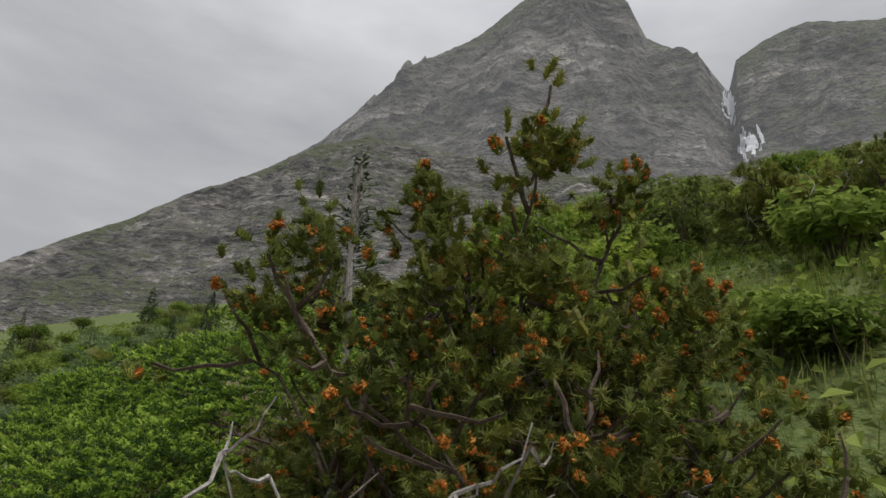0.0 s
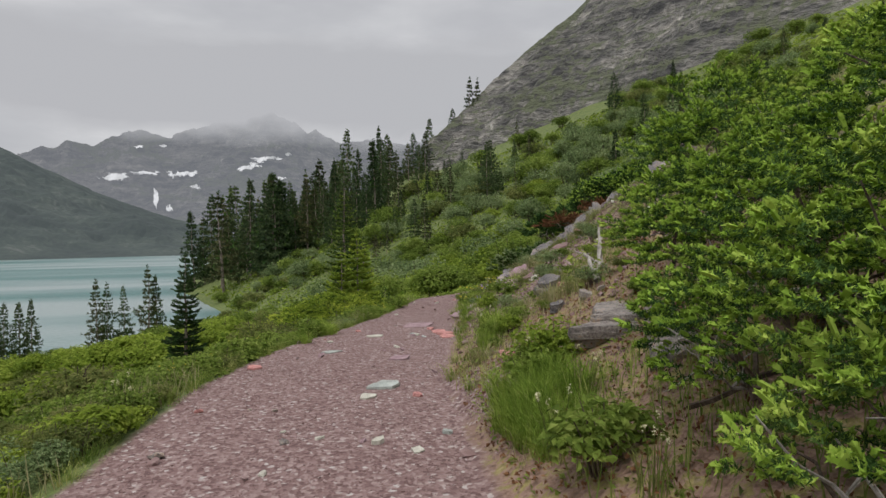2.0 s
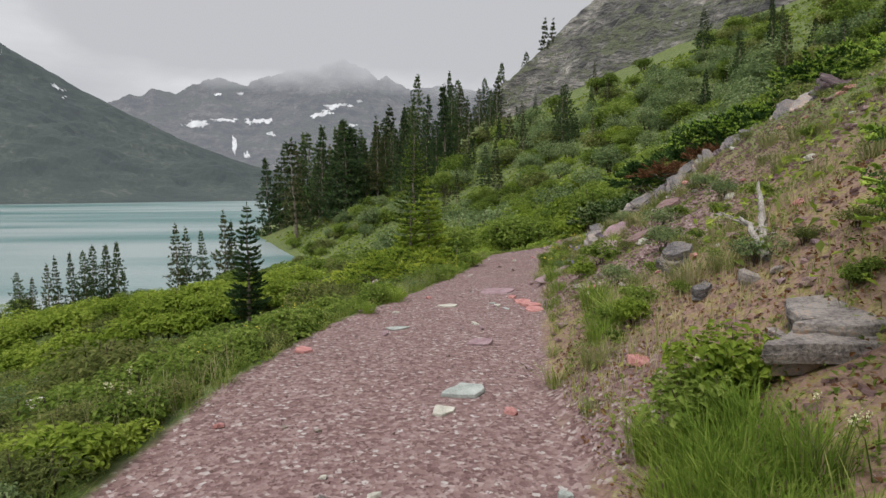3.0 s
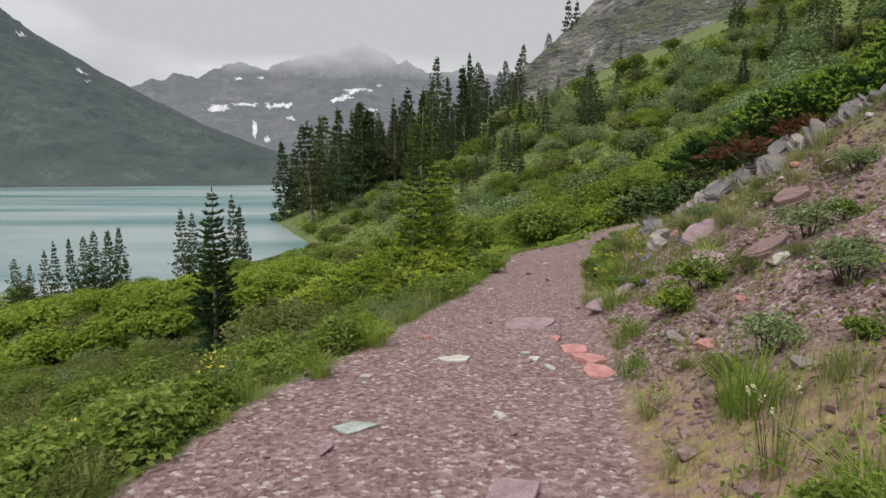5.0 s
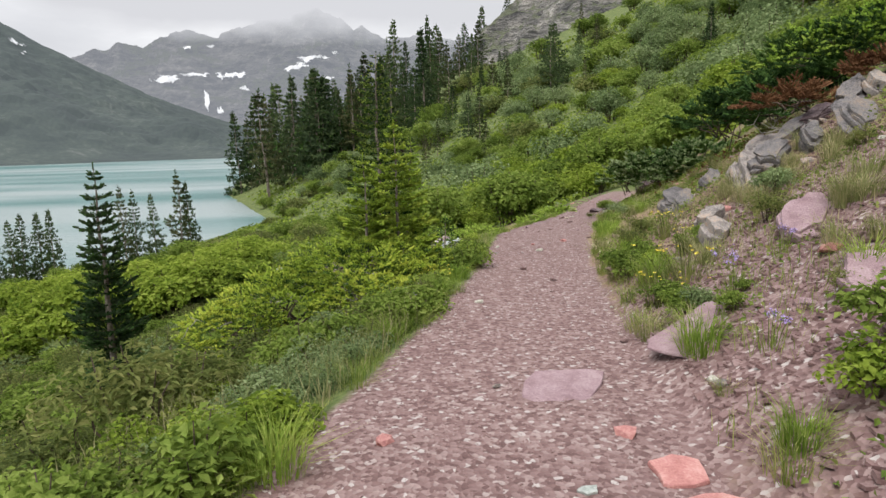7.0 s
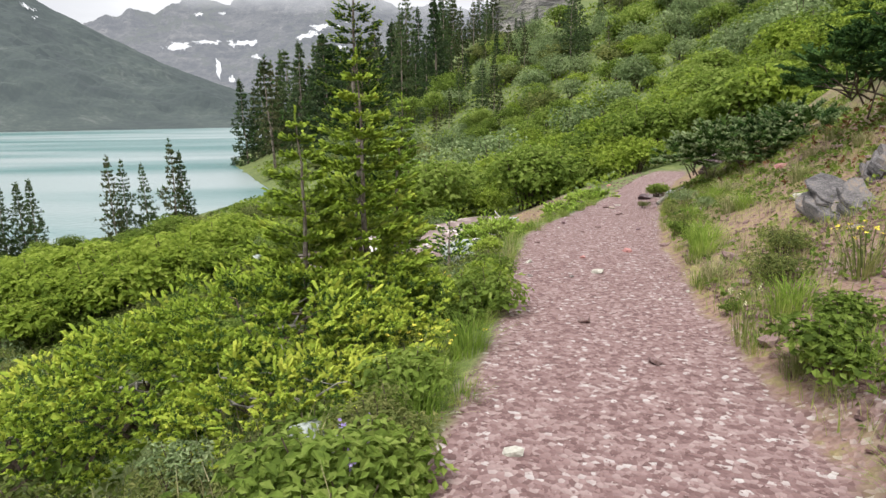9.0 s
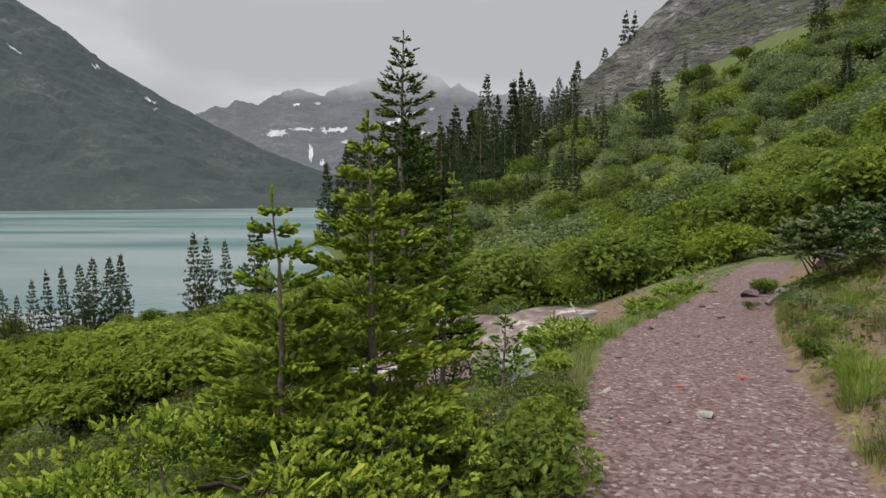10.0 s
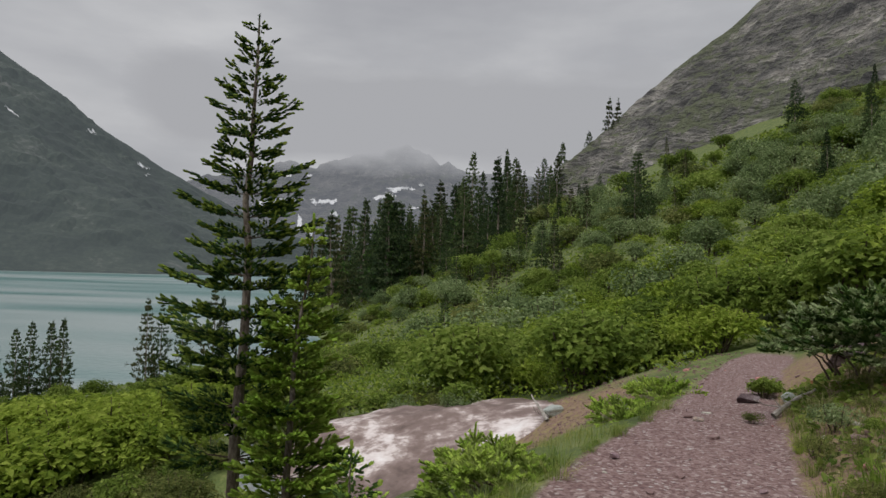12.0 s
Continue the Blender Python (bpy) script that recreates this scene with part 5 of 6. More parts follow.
bank = lambda x, y: (from_path(x, y)[0] > from_path(x, y)[1] + 0.1) & (from_path(x, y)[0] < from_path(x, y)[1] + 9)
patchy = lambda x, y: bank(x, y) & (rumple(x * 0.9, y * 0.9, 0, 55, 3) > np.where(y > -2, -0.12, -0.6))
growth("bank_plants", pick_spots(34000, patchy, r2, (0.5, 11, -11, 19)), 0.075, 0.13, [M_OLIVE, M_GRASS, M_LEAF, M_RUST], "mossy low plants and dry grass on the stony bank", 403, [0.4, 0.3, 0.22, 0.08])

growth("bank_litter", pick_spots(9000, lambda x, y: (from_path(x, y)[0] > from_path(x, y)[1] + 0.05) & (from_path(x, y)[0] < from_path(x, y)[1] + 2.6), r2, (1.0, 5, -8, 1.0)), 0.06, 0.07, [M_RUST, M_OLIVE, M_LEAF, M_STRAW], "brown litter, moss and small plants on the bank", 405, [0.4, 0.3, 0.15, 0.15])


def blades(name, spots, height, label, seed, mat, width=0.005):
    r = np.random.default_rng(seed)
    n = len(spots)
    base = np.column_stack([spots, ground_z(spots[:, 0], spots[:, 1]) - 0.02])
    a = r.random(n) * 6.28
    out = np.stack([np.cos(a), np.sin(a), np.zeros(n)], 1)
    h = height * (0.4 + 0.6 * r.random(n))[:, None]
    mid = base + out * h * 0.18 + [0, 0, 1] * h * 0.6
    tip = mid + out * h * 0.4 * r.random((n, 1)) + [0, 0, 1] * h * 0.38
    w = unit(np.cross(out, [0, 0, 1.0])) * width / 2
    v = np.stack([base - w, base + w, mid + w * 0.8, mid - w * 0.8, tip], 1).reshape(-1, 3)
    i = np.arange(n)[:, None] * 5
    sp = Soup()
    sp.add(v, i + [0, 1, 2, 3])
    sp.add(v, i + [3, 2, 4])
    return tagged(new(name, sp.mesh(name, [mat])), label, "grass", kind="stuff")


verge = lambda x, y: (np.abs(from_path(x, y)[0]) > from_path(x, y)[1] + 0.02) & (np.abs(from_path(x, y)[0]) < from_path(x, y)[1] + 2.4) & (rumple(x * 1.3, y * 1.3, 0, 66, 2) > 0.05)
blades("verge_grass", pick_spots(15000, verge, r2, (-4, 8, -9, 19)), 0.2, "thin green and straw grass along the path verges", 411, M_GRASS)
blades("slope_grass", pick_spots(18000, lambda x, y: from_path(x, y)[0] > from_path(x, y)[1] + 0.3, r2, (1.3, 11, -13, -2)), 0.32, "long green grass on the upper slope", 412, M_GRASS, 0.008)

bank_low = lambda x, y: bank(x, y) & (y > -2.5) & (rumple(x * 1.1, y * 1.1, 0, 99, 2) > 0.0)
scatter(near_forms["olive"] + near_forms["leaf"], pick_spots(120, bank_low, r2, (1.0, 8.5, -2.5, 17)), r2, 0.16, 0.4, 0.02)
M_CREAM = surface("cream_petals", [(0.3, (0.52, 0.50, 0.28)), (0.7, (0.66, 0.63, 0.42))], 20, 100, bump=0)
# grass tufts and flowers
blades("bank_grass", pick_spots(17000, lambda x, y: bank(x, y) & (from_path(x, y)[0] < from_path(x, y)[1] + 6) & (rumple(x * 0.8, y * 0.8, 0, 67, 3) > np.interp(y, [-2, 4, 7, 14], [-0.25, 0.0, 0.2, -0.1])), r2, (1.0, 9, -2.5, 18)), 0.19, "straw-coloured and green grass on the stony bank", 413, M_STRAW, 0.006)
blades("edge_grass", pick_spots(7000, lambda x, y: (from_path(x, y)[0] < -from_path(x, y)[1] - 0.05) & (from_path(x, y)[0] > -from_path(x, y)[1] - 1.5) & (rumple(x * 0.7, y * 0.7, 0, 68, 2) > -0.05), r2, (-4, 3, -7, 13)), 0.36, "thin pale grass leaning out of the low shrubs", 414, M_STRAW, 0.006)
straw = [tuft("dry_grass_tuft", 422 + k, 150, 0.34, 0.36, M_STRAW, "loose tuft of straw-green grass on the bank", group="grass tufts") for k in range(2)]
scatter(straw, pick_spots(70, lambda x, y: bank(x, y) & (from_path(x, y)[0] < from_path(x, y)[1] + 3.5) & (rumple(x * 0.8, y * 0.8, 0, 67, 3) > -0.1), r2, (1.0, 8, -0.8, 18)), r2, 0.6, 1.1, 0.0)
tufts = [tuft("grass_tuft", 420 + k, 190, 0.36, 0.36, M_LUSH, "arching tuft of green grass at the path edge", group="grass tufts") for k in range(3)]
scatter(tufts, [(1.62, -1.75), (1.75, -1.5), (1.5, -2.25), (1.62, -2.4), (1.72, -2.15), (1.58, -2.05), (1.8, -2.35), (1.46, -1.8), (1.68, -1.65), (1.52, -2.5), (1.9, -2.0), (1.5, -2.0), (1.6, -1.55), (1.7, -1.9), (1.85, -1.7), (1.55, -1.35), (1.9, -1.4), (1.85, 0.6), (2.05, 0.85), (2.2, 2.0), (-0.05, 4.6), (-0.35, 3.6), (0.42, 6.9), (0.62, 7.5), (0.75, 7.9), (0.9, 8.4), (0.55, 7.2), (1.2, 9.3), (-1.3, 1.0), (2.5, 5.6), (3.0, 7.6), (3.1, 8.3), (3.35, 9.3), (3.8, 11.5), (4.2, 12.4), (4.0, 11.9), (4.6, 13.6), (5.0, 15.4), (4.9, 12.8), (5.3, 14.4), (2.3, 4.3), (3.4, 5.4), (0.3, 8.6), (1.0, 8.9)], r2, 0.6, 1.1, 0.0)
rim = [(float(path_x(y)) - float(np.interp(y, WIDE_Y, WIDE)) - 0.02 - 0.2 * r2.random(), float(y)) for y in np.arange(-5, 18, 0.45)] + [(float(path_x(y)) + float(np.interp(y, WIDE_Y, WIDE)) + 0.05 + 0.25 * r2.random(), float(y)) for y in np.arange(-3, 18, 0.8)]
low_tufts = [tuft("low_grass_tuft", 425 + k, 110, 0.3, 0.42, M_GRASS, "low spreading grass tuft at the gravel edge", group="grass tufts") for k in range(2)]
scatter(low_tufts, rim, r2, 0.35, 0.75, 0.0)
cinq = [tuft("yellow_flower_clump", 430 + k, 90, 0.3, 0.34, M_OLIVE, "small clump with yellow flowers", (M_YPETAL, 16, 0.017, 3), "flower clumps") for k in range(2)]
scatter(cinq, [(-1.35, 4.2), (-1.6, 4.6), (-1.2, 3.8), (-1.5, 1.2), (2.75, 6.9), (3.6, 8.2), (3.1, 7.1), (0.9, 9.2), (-1.5, 2.4), (3.9, 9.4), (1.1, 11.0)], r2, 0.8, 1.2, 0.0)
pale = [tuft("pale_flower_spike", 440, 30, 0.36, 0.22, M_OLIVE, "pale yellow-white flower spikes in grass", (M_CREAM, 5, 0.011, 16), "flower spikes")]
scatter(pale, [(1.55, -2.6), (1.7, -3.4), (1.75, -1.3), (2.0, 1.4), (-1.5, -0.4), (3.5, 8.0), (1.5, -4.2), (3.0, 9.2), (1.9, -2.1)], r2, 0.8, 1.1, 0.0)
lup = [tuft("violet_flower_spike", 445, 26, 0.3, 0.2, M_LEAF, "violet flower spikes beside the path", (M_VPETAL, 4, 0.018, 14), "violet flowers")]
scatter(lup, [(0.55, 7.55), (0.7, 7.8), (3.1, 6.3), (3.5, 6.4), (2.7, 5.2)], r2, 0.8, 1.0, 0.0)
scatter(near_forms["leaf"] + near_forms["fresh"], [(1.75, -1.35), (2.0, -1.2), (1.95, 0.8), (2.2, 0.95), (2.1, 0.55), (3.0, 8.4), (3.3, 8.7), (3.15, 8.0), (1.55, -4.6), (1.6, -5.4), (1.75, -6.1), (1.5, -6.6), (1.65, -3.0), (1.35, -7.0), (1.25, -7.4), (1.42, -7.2), (1.3, -7.8), (1.5, -7.7), (1.65, -6.9), (1.45, -8.1), (1.2, -6.7), (2.7, 4.4), (3.0, 4.6), (1.55, 12.0), (1.75, 12.6), (1.6, 11.5), (1.45, 11.0), (6.3, 19.2), (6.5, 19.5), (6.2, 18.9)], r2, 0.38, 0.62, 0.03)
scatter(near_forms["olive"] + near_forms["grey"], [(3.6, 9.9), (3.9, 10.3), (2.8, 6.3), (4.0, 7.4), (4.4, 8.0), (3.3, 3.0), (3.6, 1.8), (2.9, 0.2), (3.2, 2.2), (4.3, 3.6), (4.8, 5.2), (2.6, 2.6), (5.0, 14.0), (5.4, 15.6), (5.2, 17.0), (4.5, 6.4), (3.7, 4.1)], r2, 0.3, 0.6, 0.03)

# evergreen mats above the ledge
for k, (x, y, s, mats) in enumerate(((7.6, 13.2, 1.2, [M_OLD, M_OLD]), (9.2, 12.4, 1.3, [M_OLD, M_YOUNG]), (6.9, 16.6, 1.0, [M_OLD, M_GREY]), (10.5, 15.5, 1.5, [M_OLD, M_OLD]), (12.5, 13.0, 1.5, [M_OLD, M_YOUNG]))):
    z = gz(x, y)
    krummholz("low_evergreen", [((x, y, z + 0.25 * s), (0.9 * s, 0.8 * s, 0.5 * s)), ((x + 0.8 * s, y - 0.3 * s, z + 0.55 * s), (0.7 * s, 0.7 * s, 0.45 * s)), ((x - 0.6 * s, y + 0.4 * s, z + 0.1 * s), (0.7 * s, 0.6 * s, 0.4 * s))],
              430, 450 + k, 0.24, mats, "low spreading evergreen shrub above the rock ledge", count=7, needle=0.045, wide=0.02, dead=4, young=0.5)
z = gz(6.6, 10.4)
krummholz("dead_evergreen", [((6.4, 10.7, z + 0.2), (0.8, 0.35, 0.18)), ((7.3, 9.9, z + 0.55), (0.7, 0.35, 0.18))], 150, 460, 0.2, [M_RUST, M_RUST], "rusty dead fallen evergreen on the ledge", count=9, needle=0.035, wide=0.014, dead=12, young=0.3)
z = gz(1.6, 13.0)
krummholz("spreading_juniper", [((2.1, 14.7, gz(2.1, 14.7) + 0.02), (0.45, 0.7, 0.2)), ((4.1, 18.4, gz(4.1, 18.4) - 0.05), (0.4, 0.8, 0.14)), ((5.1, 20.0, gz(5.1, 20.0) - 0.05), (0.5, 0.8, 0.14))], 420, 461, 0.17, [M_LEAF, M_YOUNG], "low bright green juniper along the path edge", count=9, needle=0.03, wide=0.013, dead=2, young=0.6)

# ---- stones ----
for name, x, y, s, mat, flat, turn, label in (
        ("path_stone", 0.72, 0.16, 0.42, M_GREEN, 0.16, 0.3, "pale flat stone set in the gravel path"), ("path_stone", 0.55, -0.25, 0.26, M_PALE, 0.15, 1.3, "pale flat stone set in the gravel path"),
        ("path_stone", 0.97, 1.73, 0.42, M_MAUVE, 0.15, 0.2, "mauve flat stone set in the gravel path"), ("path_stone", 0.72, 4.06, 0.36, M_PALE, 0.2, 0.1, "cream flat stone set in the gravel path"),
        ("path_stone", 0.1, 2.55, 0.36, M_GREEN, 0.14, 0.4, "grey-green flat stone set in the gravel path"), ("path_stone", 1.82, 4.42, 0.46, M_PINK, 0.2, 0.9, "pink flat stone at the path edge"),
        ("path_stone", 1.88, 4.08, 0.46, M_PINK, 0.2, 2.2, "pink flat stone at the path edge"), ("path_stone", 1.85, 3.74, 0.46, M_PINK, 0.2, 1.4, "pink flat stone at the path edge"), ("path_stone", 1.62, 5.55, 0.95, M_MAUVE, 0.1, 0.8, "mauve bedrock slab showing through the path"),
        ("path_stone", 1.36, 4.3, 0.13, M_GREEN, 0.3, 0.1, "small pale stone on the path"), ("path_stone", 1.4, 4.08, 0.17, M_PALE, 0.3, 1.1, "small pale stone on the path"), ("path_stone", 1.5, 3.85, 0.15, M_GREEN, 0.3, 2.1, "small pale stone on the path"),
        ("path_stone", 0.6, -1.55, 0.13, M_PALE, 0.4, 0.5, "small pale stone on the path"), ("path_stone", 0.85, -1.75, 0.14, M_PALE, 0.4, 1.5, "small pale stone on the path"), ("path_stone", 1.1, -1.4, 0.12, M_GREEN, 0.4, 2.5, "small pale stone on the path"),
        ("path_stone", -0.75, 1.5, 0.3, M_PINK, 0.2, 2.5, "reddish flat stone on the path"), ("path_stone", 4.9, 17.6, 0.16, M_PALE, 0.3, 0.5, "small pale stone on the path"),
        ("boulder", 2.4, -2.3, 0.68, M_BOULDER, 0.8, 2.0, "grey boulder under the evergreen shrub"),
        ("boulder", 1.42, 13.6, 0.8, M_GREEN, 0.75, 0.6, "pale grey-green boulder below the path"), ("boulder", 0.35, 8.3, 0.42, M_GREEN, 0.9, 0.6, "grey-green boulder under the spreading fir"),
        ("boulder", -21.9, 41.3, 1.9, M_PALE, 0.7, 0.4, "pale boulder among the shrubs"), ("boulder", -17.5, 36.5, 1.2, M_GREEN, 0.5, 1.4, "pale boulder among the shrubs"), ("boulder", -16.6, 36.0, 0.9, M_PALE, 0.5, 2.4, "pale boulder among the shrubs"), ("boulder", -10.5, 15.5, 0.9, M_BOULDER, 0.4, 1.0, "flat grey boulder among the shrubs"),
        ("boulder", -5.2, 5.0, 0.9, M_BOULDER, 0.5, 0.4, "grey boulder below the path"), ("boulder", -3.6, 3.2, 0.8, M_PALE, 0.4, 0.4, "pale boulder below the path"), ("boulder", 5.8, 18.55, 0.42, M_DROCK, 0.6, 0.4, "dark purple rock at the path edge"), ("boulder", 6.2, 18.1, 0.4, M_GREEN, 0.5, 0.9, "pale rock at the path edge"),
        ("boulder", 7.6, 19.2, 1.0, M_DROCK, 0.8, 0.6, "dark purple broken rock on the bank"), ("boulder", 15.5, 29.5, 1.3, M_PALE, 0.6, 0.6, "pale boulder on the green slope"), ("boulder", 10.8, 26.0, 0.7, M_PALE, 0.6, 0.6, "pale boulder on the green slope"), ("boulder", 3.6, 23.2, 0.7, M_GREEN, 0.6, 0.6, "pale rock beside the snow patch"),
        ("boulder", -1.8, 19.0, 0.6, M_PALE, 0.5, 0.6, "white stone beside the stream"), ("boulder", -2.4, 19.6, 0.5, M_PALE, 0.5, 1.6, "white stone beside the stream"), ("boulder", -4.5, 25.5, 0.9, M_GREEN, 0.4, 1.6, "flat stone beside the stream"), ("boulder", -5.6, 27.0, 1.1, M_GREEN, 0.4, 2.6, "flat stone beside the stream"), ("boulder", -4.2, 28.5, 0.9, M_MAUVE, 0.4, 0.6, "flat stone beside the stream")):
    if name == "path_stone":
        b = slab(name, int(abs(x * 131 + y * 17)) + 5, s, mat, label, 1, 0.012 + s * flat * 0.12, 0.72, 6)
        b.matrix_basis = Matrix.Translation((x, y, gz(x, y) + 0.004)) @ Euler((0.02, -0.03, turn)).to_matrix().to_4x4()
        continue
    b = stone(name, int(abs(x * 131 + y * 17)) + 5, s, mat, label, flat, 16, layered=0.2)
    b.matrix_basis = Matrix.Translation((x, y, gz(x, y) + s * flat * 0.12)) @ Euler((0, 0, turn)).to_matrix().to_4x4()
# layered slabs at the foot of the bank
for x, y, s, n, th, up, tilt, turn, mat, label in (
        (2.85, -1.15, 1.7, 5, 0.05, -0.36, (0.03, -0.06), 0.25, M_BOULDER, "layered lichened slab jutting out under the evergreen shrub"),
        (2.55, 0.35, 0.34, 3, 0.03, 0.0, (0.1, -0.2), 0.6, M_LEDGE, "small flat rocks on the mossy bank"), (2.75, 0.1, 0.26, 2, 0.04, 0.0, (0.1, -0.2), 1.6, M_BOULDER, "small flat rocks on the mossy bank"),
        (2.85, 1.55, 0.6, 4, 0.05, 0.02, (0.15, -0.3), 0.5, M_LEDGE, "grey layered rock on the bank"),
        (2.65, 5.85, 1.35, 2, 0.025, -0.03, (0.0, -0.34), 0.4, M_MAUVE, "wide mauve bedrock slab at the foot of the bank"), (3.3, 5.1, 0.9, 2, 0.04, 0.0, (0.0, -0.32), 1.0, M_MAUVE, "mauve bedrock slab on the bank"),
        (3.55, 4.5, 0.6, 2, 0.05, 0.0, (0.05, -0.35), 0.2, M_CHIP, "broken reddish slab on the bank"),
        (3.9, 6.7, 0.8, 3, 0.05, 0.0, (0.1, -0.4), 0.7, M_MAUVE, "broken mauve slab on the bank"), (4.4, 5.6, 0.7, 3, 0.05, 0.0, (0.1, -0.4), 0.2, M_CHIP, "broken reddish slab on the bank"),
        (3.7, 7.9, 0.5, 3, 0.07, 0.0, (0.1, -0.3), 1.4, M_BOULDER, "tan weathered rock on the bank"), (4.05, 8.5, 0.55, 3, 0.08, 0.0, (0.1, -0.3), 0.4, M_BOULDER, "tan weathered rock on the bank"),
        (-8.9, 10.3, 1.1, 3, 0.14, 0.1, (0.1, 0.2), 0.4, M_PALE, "pale leaning slab among the shrubs"), (-4.25, 11.3, 1.0, 3, 0.07, 0.15, (0.05, 0.15), 0.9, M_LEDGE, "grey split rock below the spruce")):
    b = slab("rock_slab", int(x * 71 + y * 37) % 997 + 3, s, mat, label, n, th, 0.62, 8)
    b.matrix_basis = Matrix.Translation((x, y, gz(x, y) + up)) @ Euler((tilt[0], tilt[1], turn)).to_matrix().to_4x4()
# ledges on the bank
for k in range(30):
    t = (k % 15) / 14
    x, y = 4.7 + 3.1 * t + 0.18 * r2.normal() + 0.55 * (k > 14), 10.8 - 3.9 * t + 0.22 * r2.normal() + 0.55 * (k > 14)
    b = slab("rock_ledge", 500 + k, 0.8 + 0.9 * r2.random(), (M_LEDGE, M_LEDGE, M_BOULDER, M_LEDGE, M_DROCK)[k % 5], "layered weathered grey rock slab jutting from the bank", 4 + k % 4, 0.028 + 0.025 * r2.random(), 0.42, 8, "rock ledges on the bank")
    b.matrix_basis = Matrix.Translation((x, y, gz(x, y) - 0.05)) @ Euler((0.22 + 0.1 * r2.normal(), -0.42 + 0.1 * r2.normal(), 0.9 + 0.3 * r2.normal())).to_matrix().to_4x4()
# loose stones of the bank and path
protos = [stone("stone", 520 + k, 1.0, (M_CHIP, M_MAUVE, M_BOULDER, M_CHIP, M_PALE, M_PINK)[k], "", 0.45, 7, ground, sub=1) for k in range(6)]
spots = np.concatenate([pick_spots(230, lambda x, y: bank(x, y) & (y > -2.5), r2, (0.5, 7.5, -3, 18)), pick_spots(90, lambda x, y: np.abs(from_path(x, y)[0]) < from_path(x, y)[1], r2, (-2, 6, -6, 18)), polar_spots(34, -12, 20, 19, 26, r2)])
for k, (x, y) in enumerate(spots):
    o = protos[k % 6] if k < 6 else protos[(k * 7) % 6].copy()
    if k >= 6:
        scene.collection.objects.link(o)
    s = 0.05 + 0.16 * r2.random() ** 2 + (0.08 if from_path(x, y)[0] > from_path(x, y)[1] else 0)
    o.matrix_basis = Matrix.Translation((float(x), float(y), gz(x, y) + s * 0.08)) @ Euler((r2.normal() * 0.2, r2.normal() * 0.2, r2.random() * 6.28)).to_matrix().to_4x4() @ Matrix.Scale(float(s), 4)


def chips(name, spots, size, seed, label):
    """Flat angular stone chips lying on the ground, past counting."""
    r = np.random.default_rng(seed)
    n = len(spots)
    a = np.sort(r.random((n, 4)) * 1.1 + np.arange(4) * 1.5708, 1) + r.random((n, 1)) * 6.28
    s = size * (0.35 + 0.9 * r.random((n, 1)) ** 2.2)
    rad = s * (0.7 + 0.5 * r.random((n, 4))) * 0.5
    st = 0.55 + 0.45 * r.random((n, 1))
    x, y = np.cos(a) * rad, np.sin(a) * rad * st
    t = r.random((n, 1)) * 6.28
    X, Y = x * np.cos(t) - y * np.sin(t), x * np.sin(t) + y * np.cos(t)
    tilt = r.normal(0, 0.22, (n, 2))
    bz = ground_z(spots[:, 0], spots[:, 1])[:, None]
    h = s * (0.06 + 0.14 * r.random((n, 1)))
    top = np.stack([X * 0.88 + spots[:, :1], Y * 0.88 + spots[:, 1:], bz + h + X * tilt[:, :1] + Y * tilt[:, 1:]], -1)
    low = np.stack([X + spots[:, :1], Y + spots[:, 1:], bz - 0.006 + X * tilt[:, :1] + Y * tilt[:, 1:] + 0 * h], -1)
    v = np.concatenate([top, low], 1).reshape(-1, 3)
    i = np.arange(n)[:, None] * 8
    sp = Soup()
    sp.add(v, i + np.arange(4))
    for k in range(4):
        sp.add(v, i + [k, k + 4, (k + 1) % 4 + 4, (k + 1) % 4])
    return tagged(new(name, sp.mesh(name, [M_CHIP])), label, "gravel", kind="stuff")


on = lambda x, y: (np.abs(from_path(x, y)[0]) < from_path(x, y)[1] + 0.15 * rumple(x * 3, y * 3, 0, 8, 2))
spots = np.concatenate([pick_spots(30000, on, r2, (-1.7, 4.5, -7.5, 12)), pick_spots(5000, on, r2, (1, 8, 12, 23)), pick_spots(3500, on, r2, (-1.2, 2.0, -3.5, 1.5)), pick_spots(1800, lambda x, y: (from_path(x, y)[0] > from_path(x, y)[1]) & (from_path(x, y)[0] < from_path(x, y)[1] + 1.1), r2, (1.2, 2.7, -2.2, 1.0))])
chips("path_gravel", spots, 0.024, 601, "reddish grey angular gravel covering the path")
spots = np.concatenate([pick_spots(6000, lambda x, y: bank(x, y) & (y > -2) & (rumple(x * 0.9, y * 0.9, 0, 55, 3) < 0.2), r2, (0.5, 8, -2.5, 18)), pick_spots(7500, lambda x, y: bank(x, y) & (from_path(x, y)[0] < 5), r2, (1.6, 6.5, 2.0, 11)), pick_spots(1500, lambda x, y: (from_path(x, y)[0] > -4.5) & (from_path(x, y)[0] < -0.5), r2, (-1, 8, 19, 27))])
chips("bank_scree", spots, 0.085, 602, "broken reddish stone chips on the bank")

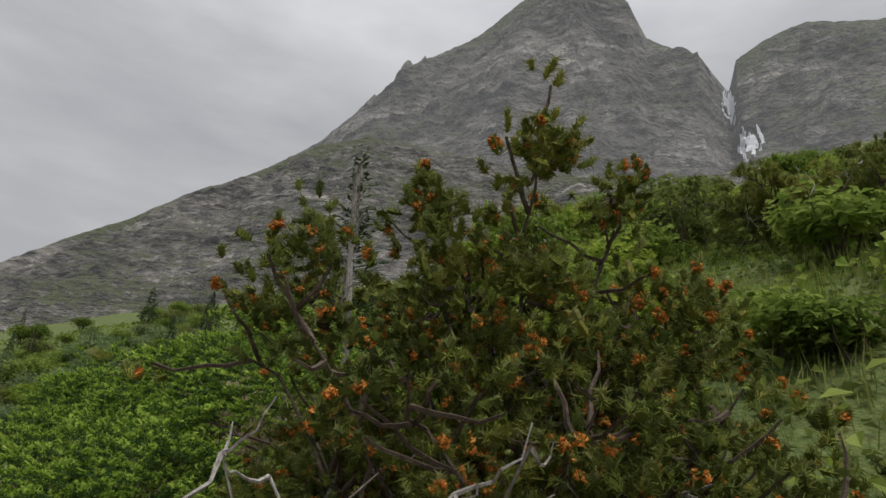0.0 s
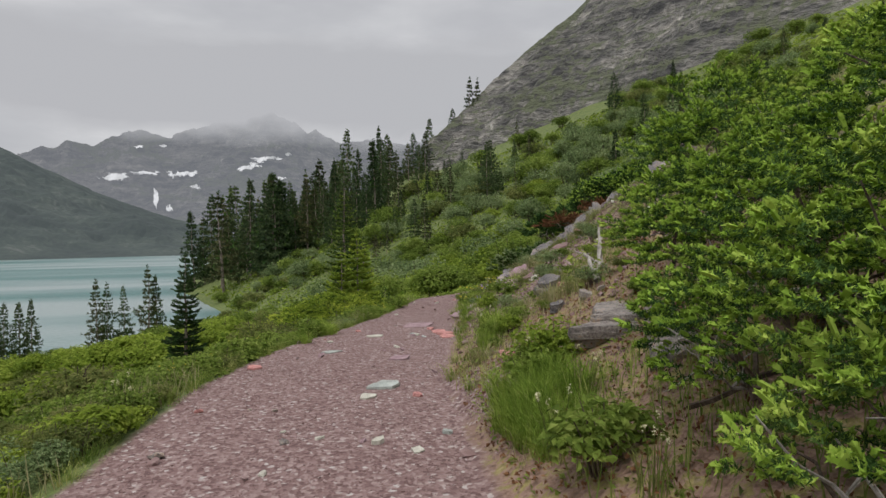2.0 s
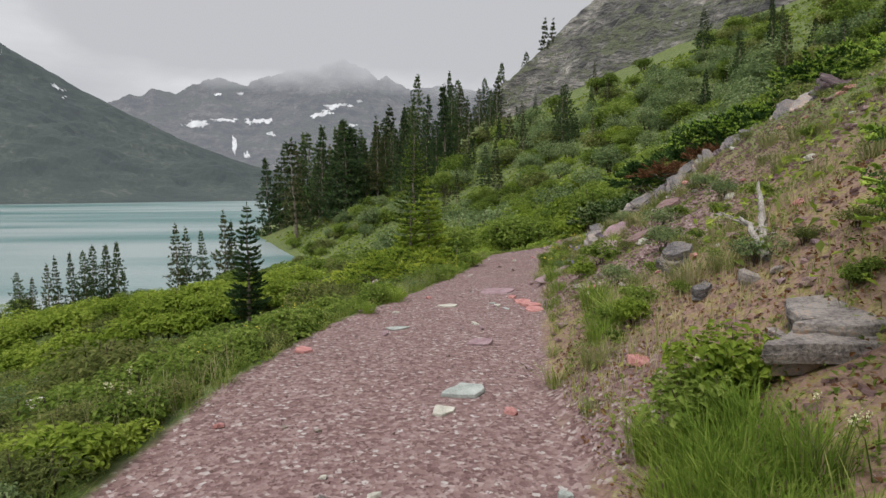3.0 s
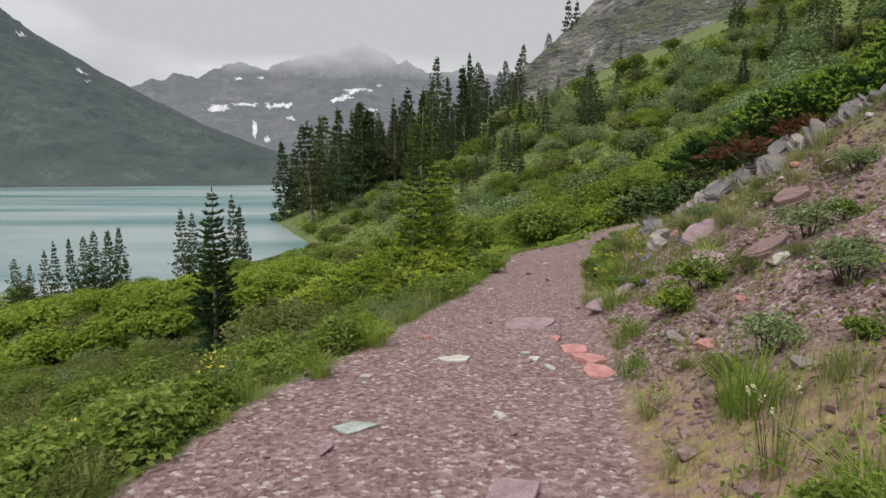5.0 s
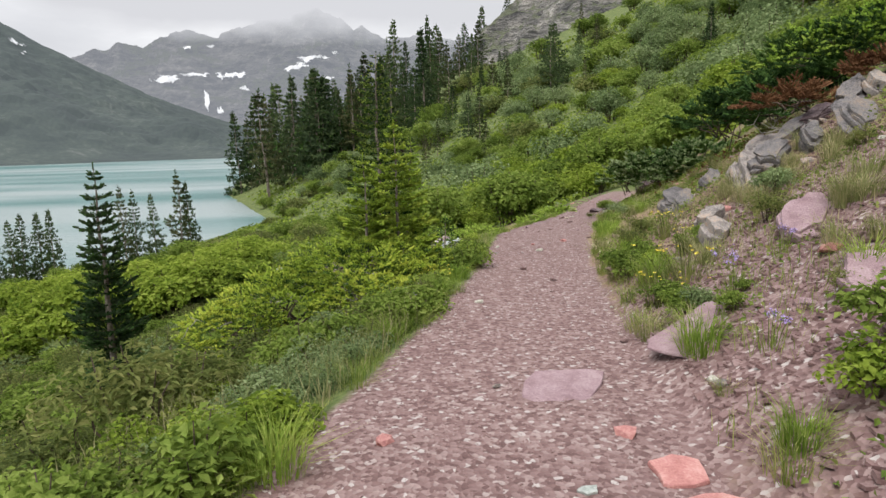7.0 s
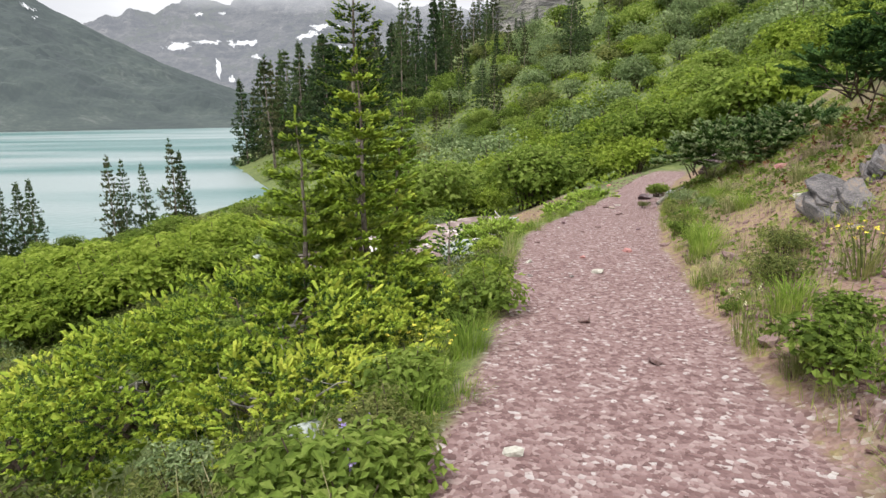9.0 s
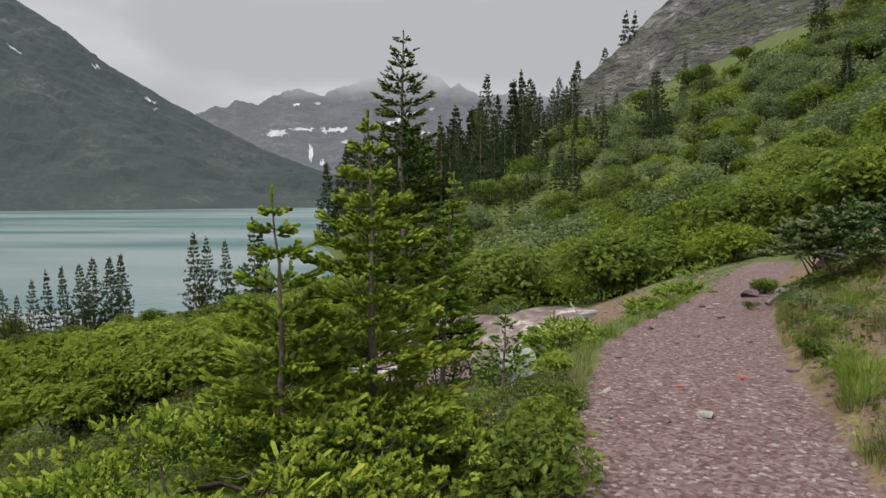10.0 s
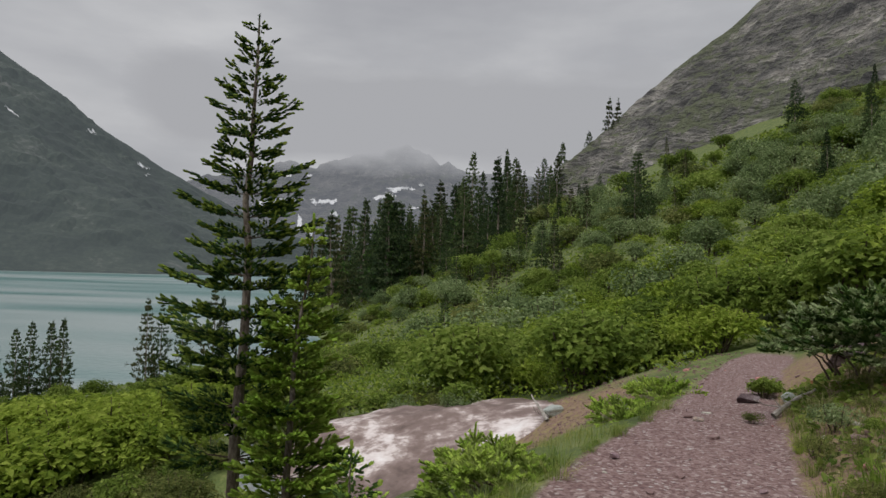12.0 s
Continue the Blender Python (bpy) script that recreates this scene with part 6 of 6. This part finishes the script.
# ---- snow patch and stream ----
M_SNOW = surface("dirty_snow", [(0.15, (0.09, 0.062, 0.052)), (0.46, (0.20, 0.145, 0.13)), (0.58, (0.33, 0.265, 0.245)), (0.66, (0.60, 0.53, 0.51)), (0.9, (0.80, 0.77, 0.76))], 0.5, 2.2, rough=0.6, bump=0.4, stretch=(1, 1.6, 1))
n, m = 90, 60
U, V = np.meshgrid(np.linspace(0, 2 * np.pi, n, endpoint=False), np.linspace(0, 1, m), indexing="ij")
rim = 1 + 0.2 * rumple(np.cos(U) * 1.6 + 3, np.sin(U) * 1.6, 0, 81, 3)
X, Y = 0.35 + 3.5 * V * rim * np.cos(U), 24.1 + 2.4 * V * rim * np.sin(U)
Z = ground_z(X, Y) + 0.42 * (1 - V ** 3.5) * (0.8 + 0.35 * rumple(X * 0.8, Y * 0.8, 0, 82, 3)) + 0.05 * rumple(X * 3, Y * 3, 0, 83, 2) - 0.06 * (V > 0.98)
sp = Soup()
i, j = np.meshgrid(np.arange(n), np.arange(m - 1), indexing="ij")
sp.add(np.stack([X, Y, Z], -1).reshape(-1, 3), np.stack([i * m + j, i * m + j + 1, ((i + 1) % n) * m + j + 1, ((i + 1) % n) * m + j], -1).reshape(-1, 4))
tagged(new("snow_patch", sp.mesh("snow_patch", [M_SNOW], True)), "dirty pinkish melting snow patch in the hollow", "snow")
M_STREAM = surface("shallow_stream_water", [(0.2, (0.10, 0.11, 0.10)), (0.6, (0.20, 0.22, 0.21)), (0.85, (0.5, 0.52, 0.52))], 1.2, 9, rough=0.12, bump=0.5, specular=0.5)
sp = Soup()
t = np.linspace(0, 1, 60)
cx, cy = 0.6 - 9 * t + 0.3 * np.sin(t * 14), 19.9 + 0.4 * np.sin(t * 9) + 14 * t ** 1.6
wd = 0.75 - 0.3 * t + 0.12 * np.sin(t * 23)
k = np.linspace(-1, 1, 9)
SX, SY = cx[:, None] + 0 * k, cy[:, None] + wd[:, None] * k
SZ = ground_z(SX, SY) + 0.05 - 0.06 * np.abs(k) ** 2
i, j = np.meshgrid(np.arange(59), np.arange(8), indexing="ij")
sp.add(np.stack([SX, SY, SZ], -1).reshape(-1, 3), np.stack([i * 9 + j, (i + 1) * 9 + j, (i + 1) * 9 + j + 1, i * 9 + j + 1], -1).reshape(-1, 4))
tagged(new("water_stream", sp.mesh("water_stream", [M_STREAM], True)), "shallow meltwater stream running down from the snow", "stream", kind="structure")

# dead wood
for k, (x, y, l, turn, up) in enumerate(((-2.9, 7.6, 1.3, 0.5, 0.05), (-1.7, 7.2, 0.8, 1.2, 0.1), (-2.3, 4.4, 0.9, 2.2, 0.06), (3.4, 22.6, 0.9, 1.9, 0.5), (2.9, 0.1, 0.45, 1.5, 0.3), (3.1, 0.5, 0.4, 1.2, 0.4), (5.6, 17.3, 0.7, 0.4, 0.05))):
    log = thing("dead_branch", Matrix(), "weathered grey dead branch lying on the ground", "branch", "dead branches")
    sp = Soup()
    z = gz(x, y)
    e = (x + l * math.cos(turn), y + l * math.sin(turn))
    tube(sp, crooked((x, y, z + 0.04), (e[0], e[1], gz(*e) + 0.05 + up), prng, 0.03, 0.03, 8), np.linspace(0.045, 0.015, 8) * (0.6 + 0.4 * l), 7)
    part("stem", sp, M_DEAD, log)
    sp = Soup()
    for q in range(3):
        b = np.array([x + l * math.cos(turn) * (0.3 + 0.2 * q), y + l * math.sin(turn) * (0.3 + 0.2 * q), z + 0.08])
        tube(sp, crooked(b, b + np.array([prng.normal() * 0.2, prng.normal() * 0.2, 0.15]), prng, 0, 0.08, 5), np.linspace(0.012, 0.004, 5), 4)
    tagged(part("twig", sp, M_DEAD, log), kind="stuff")
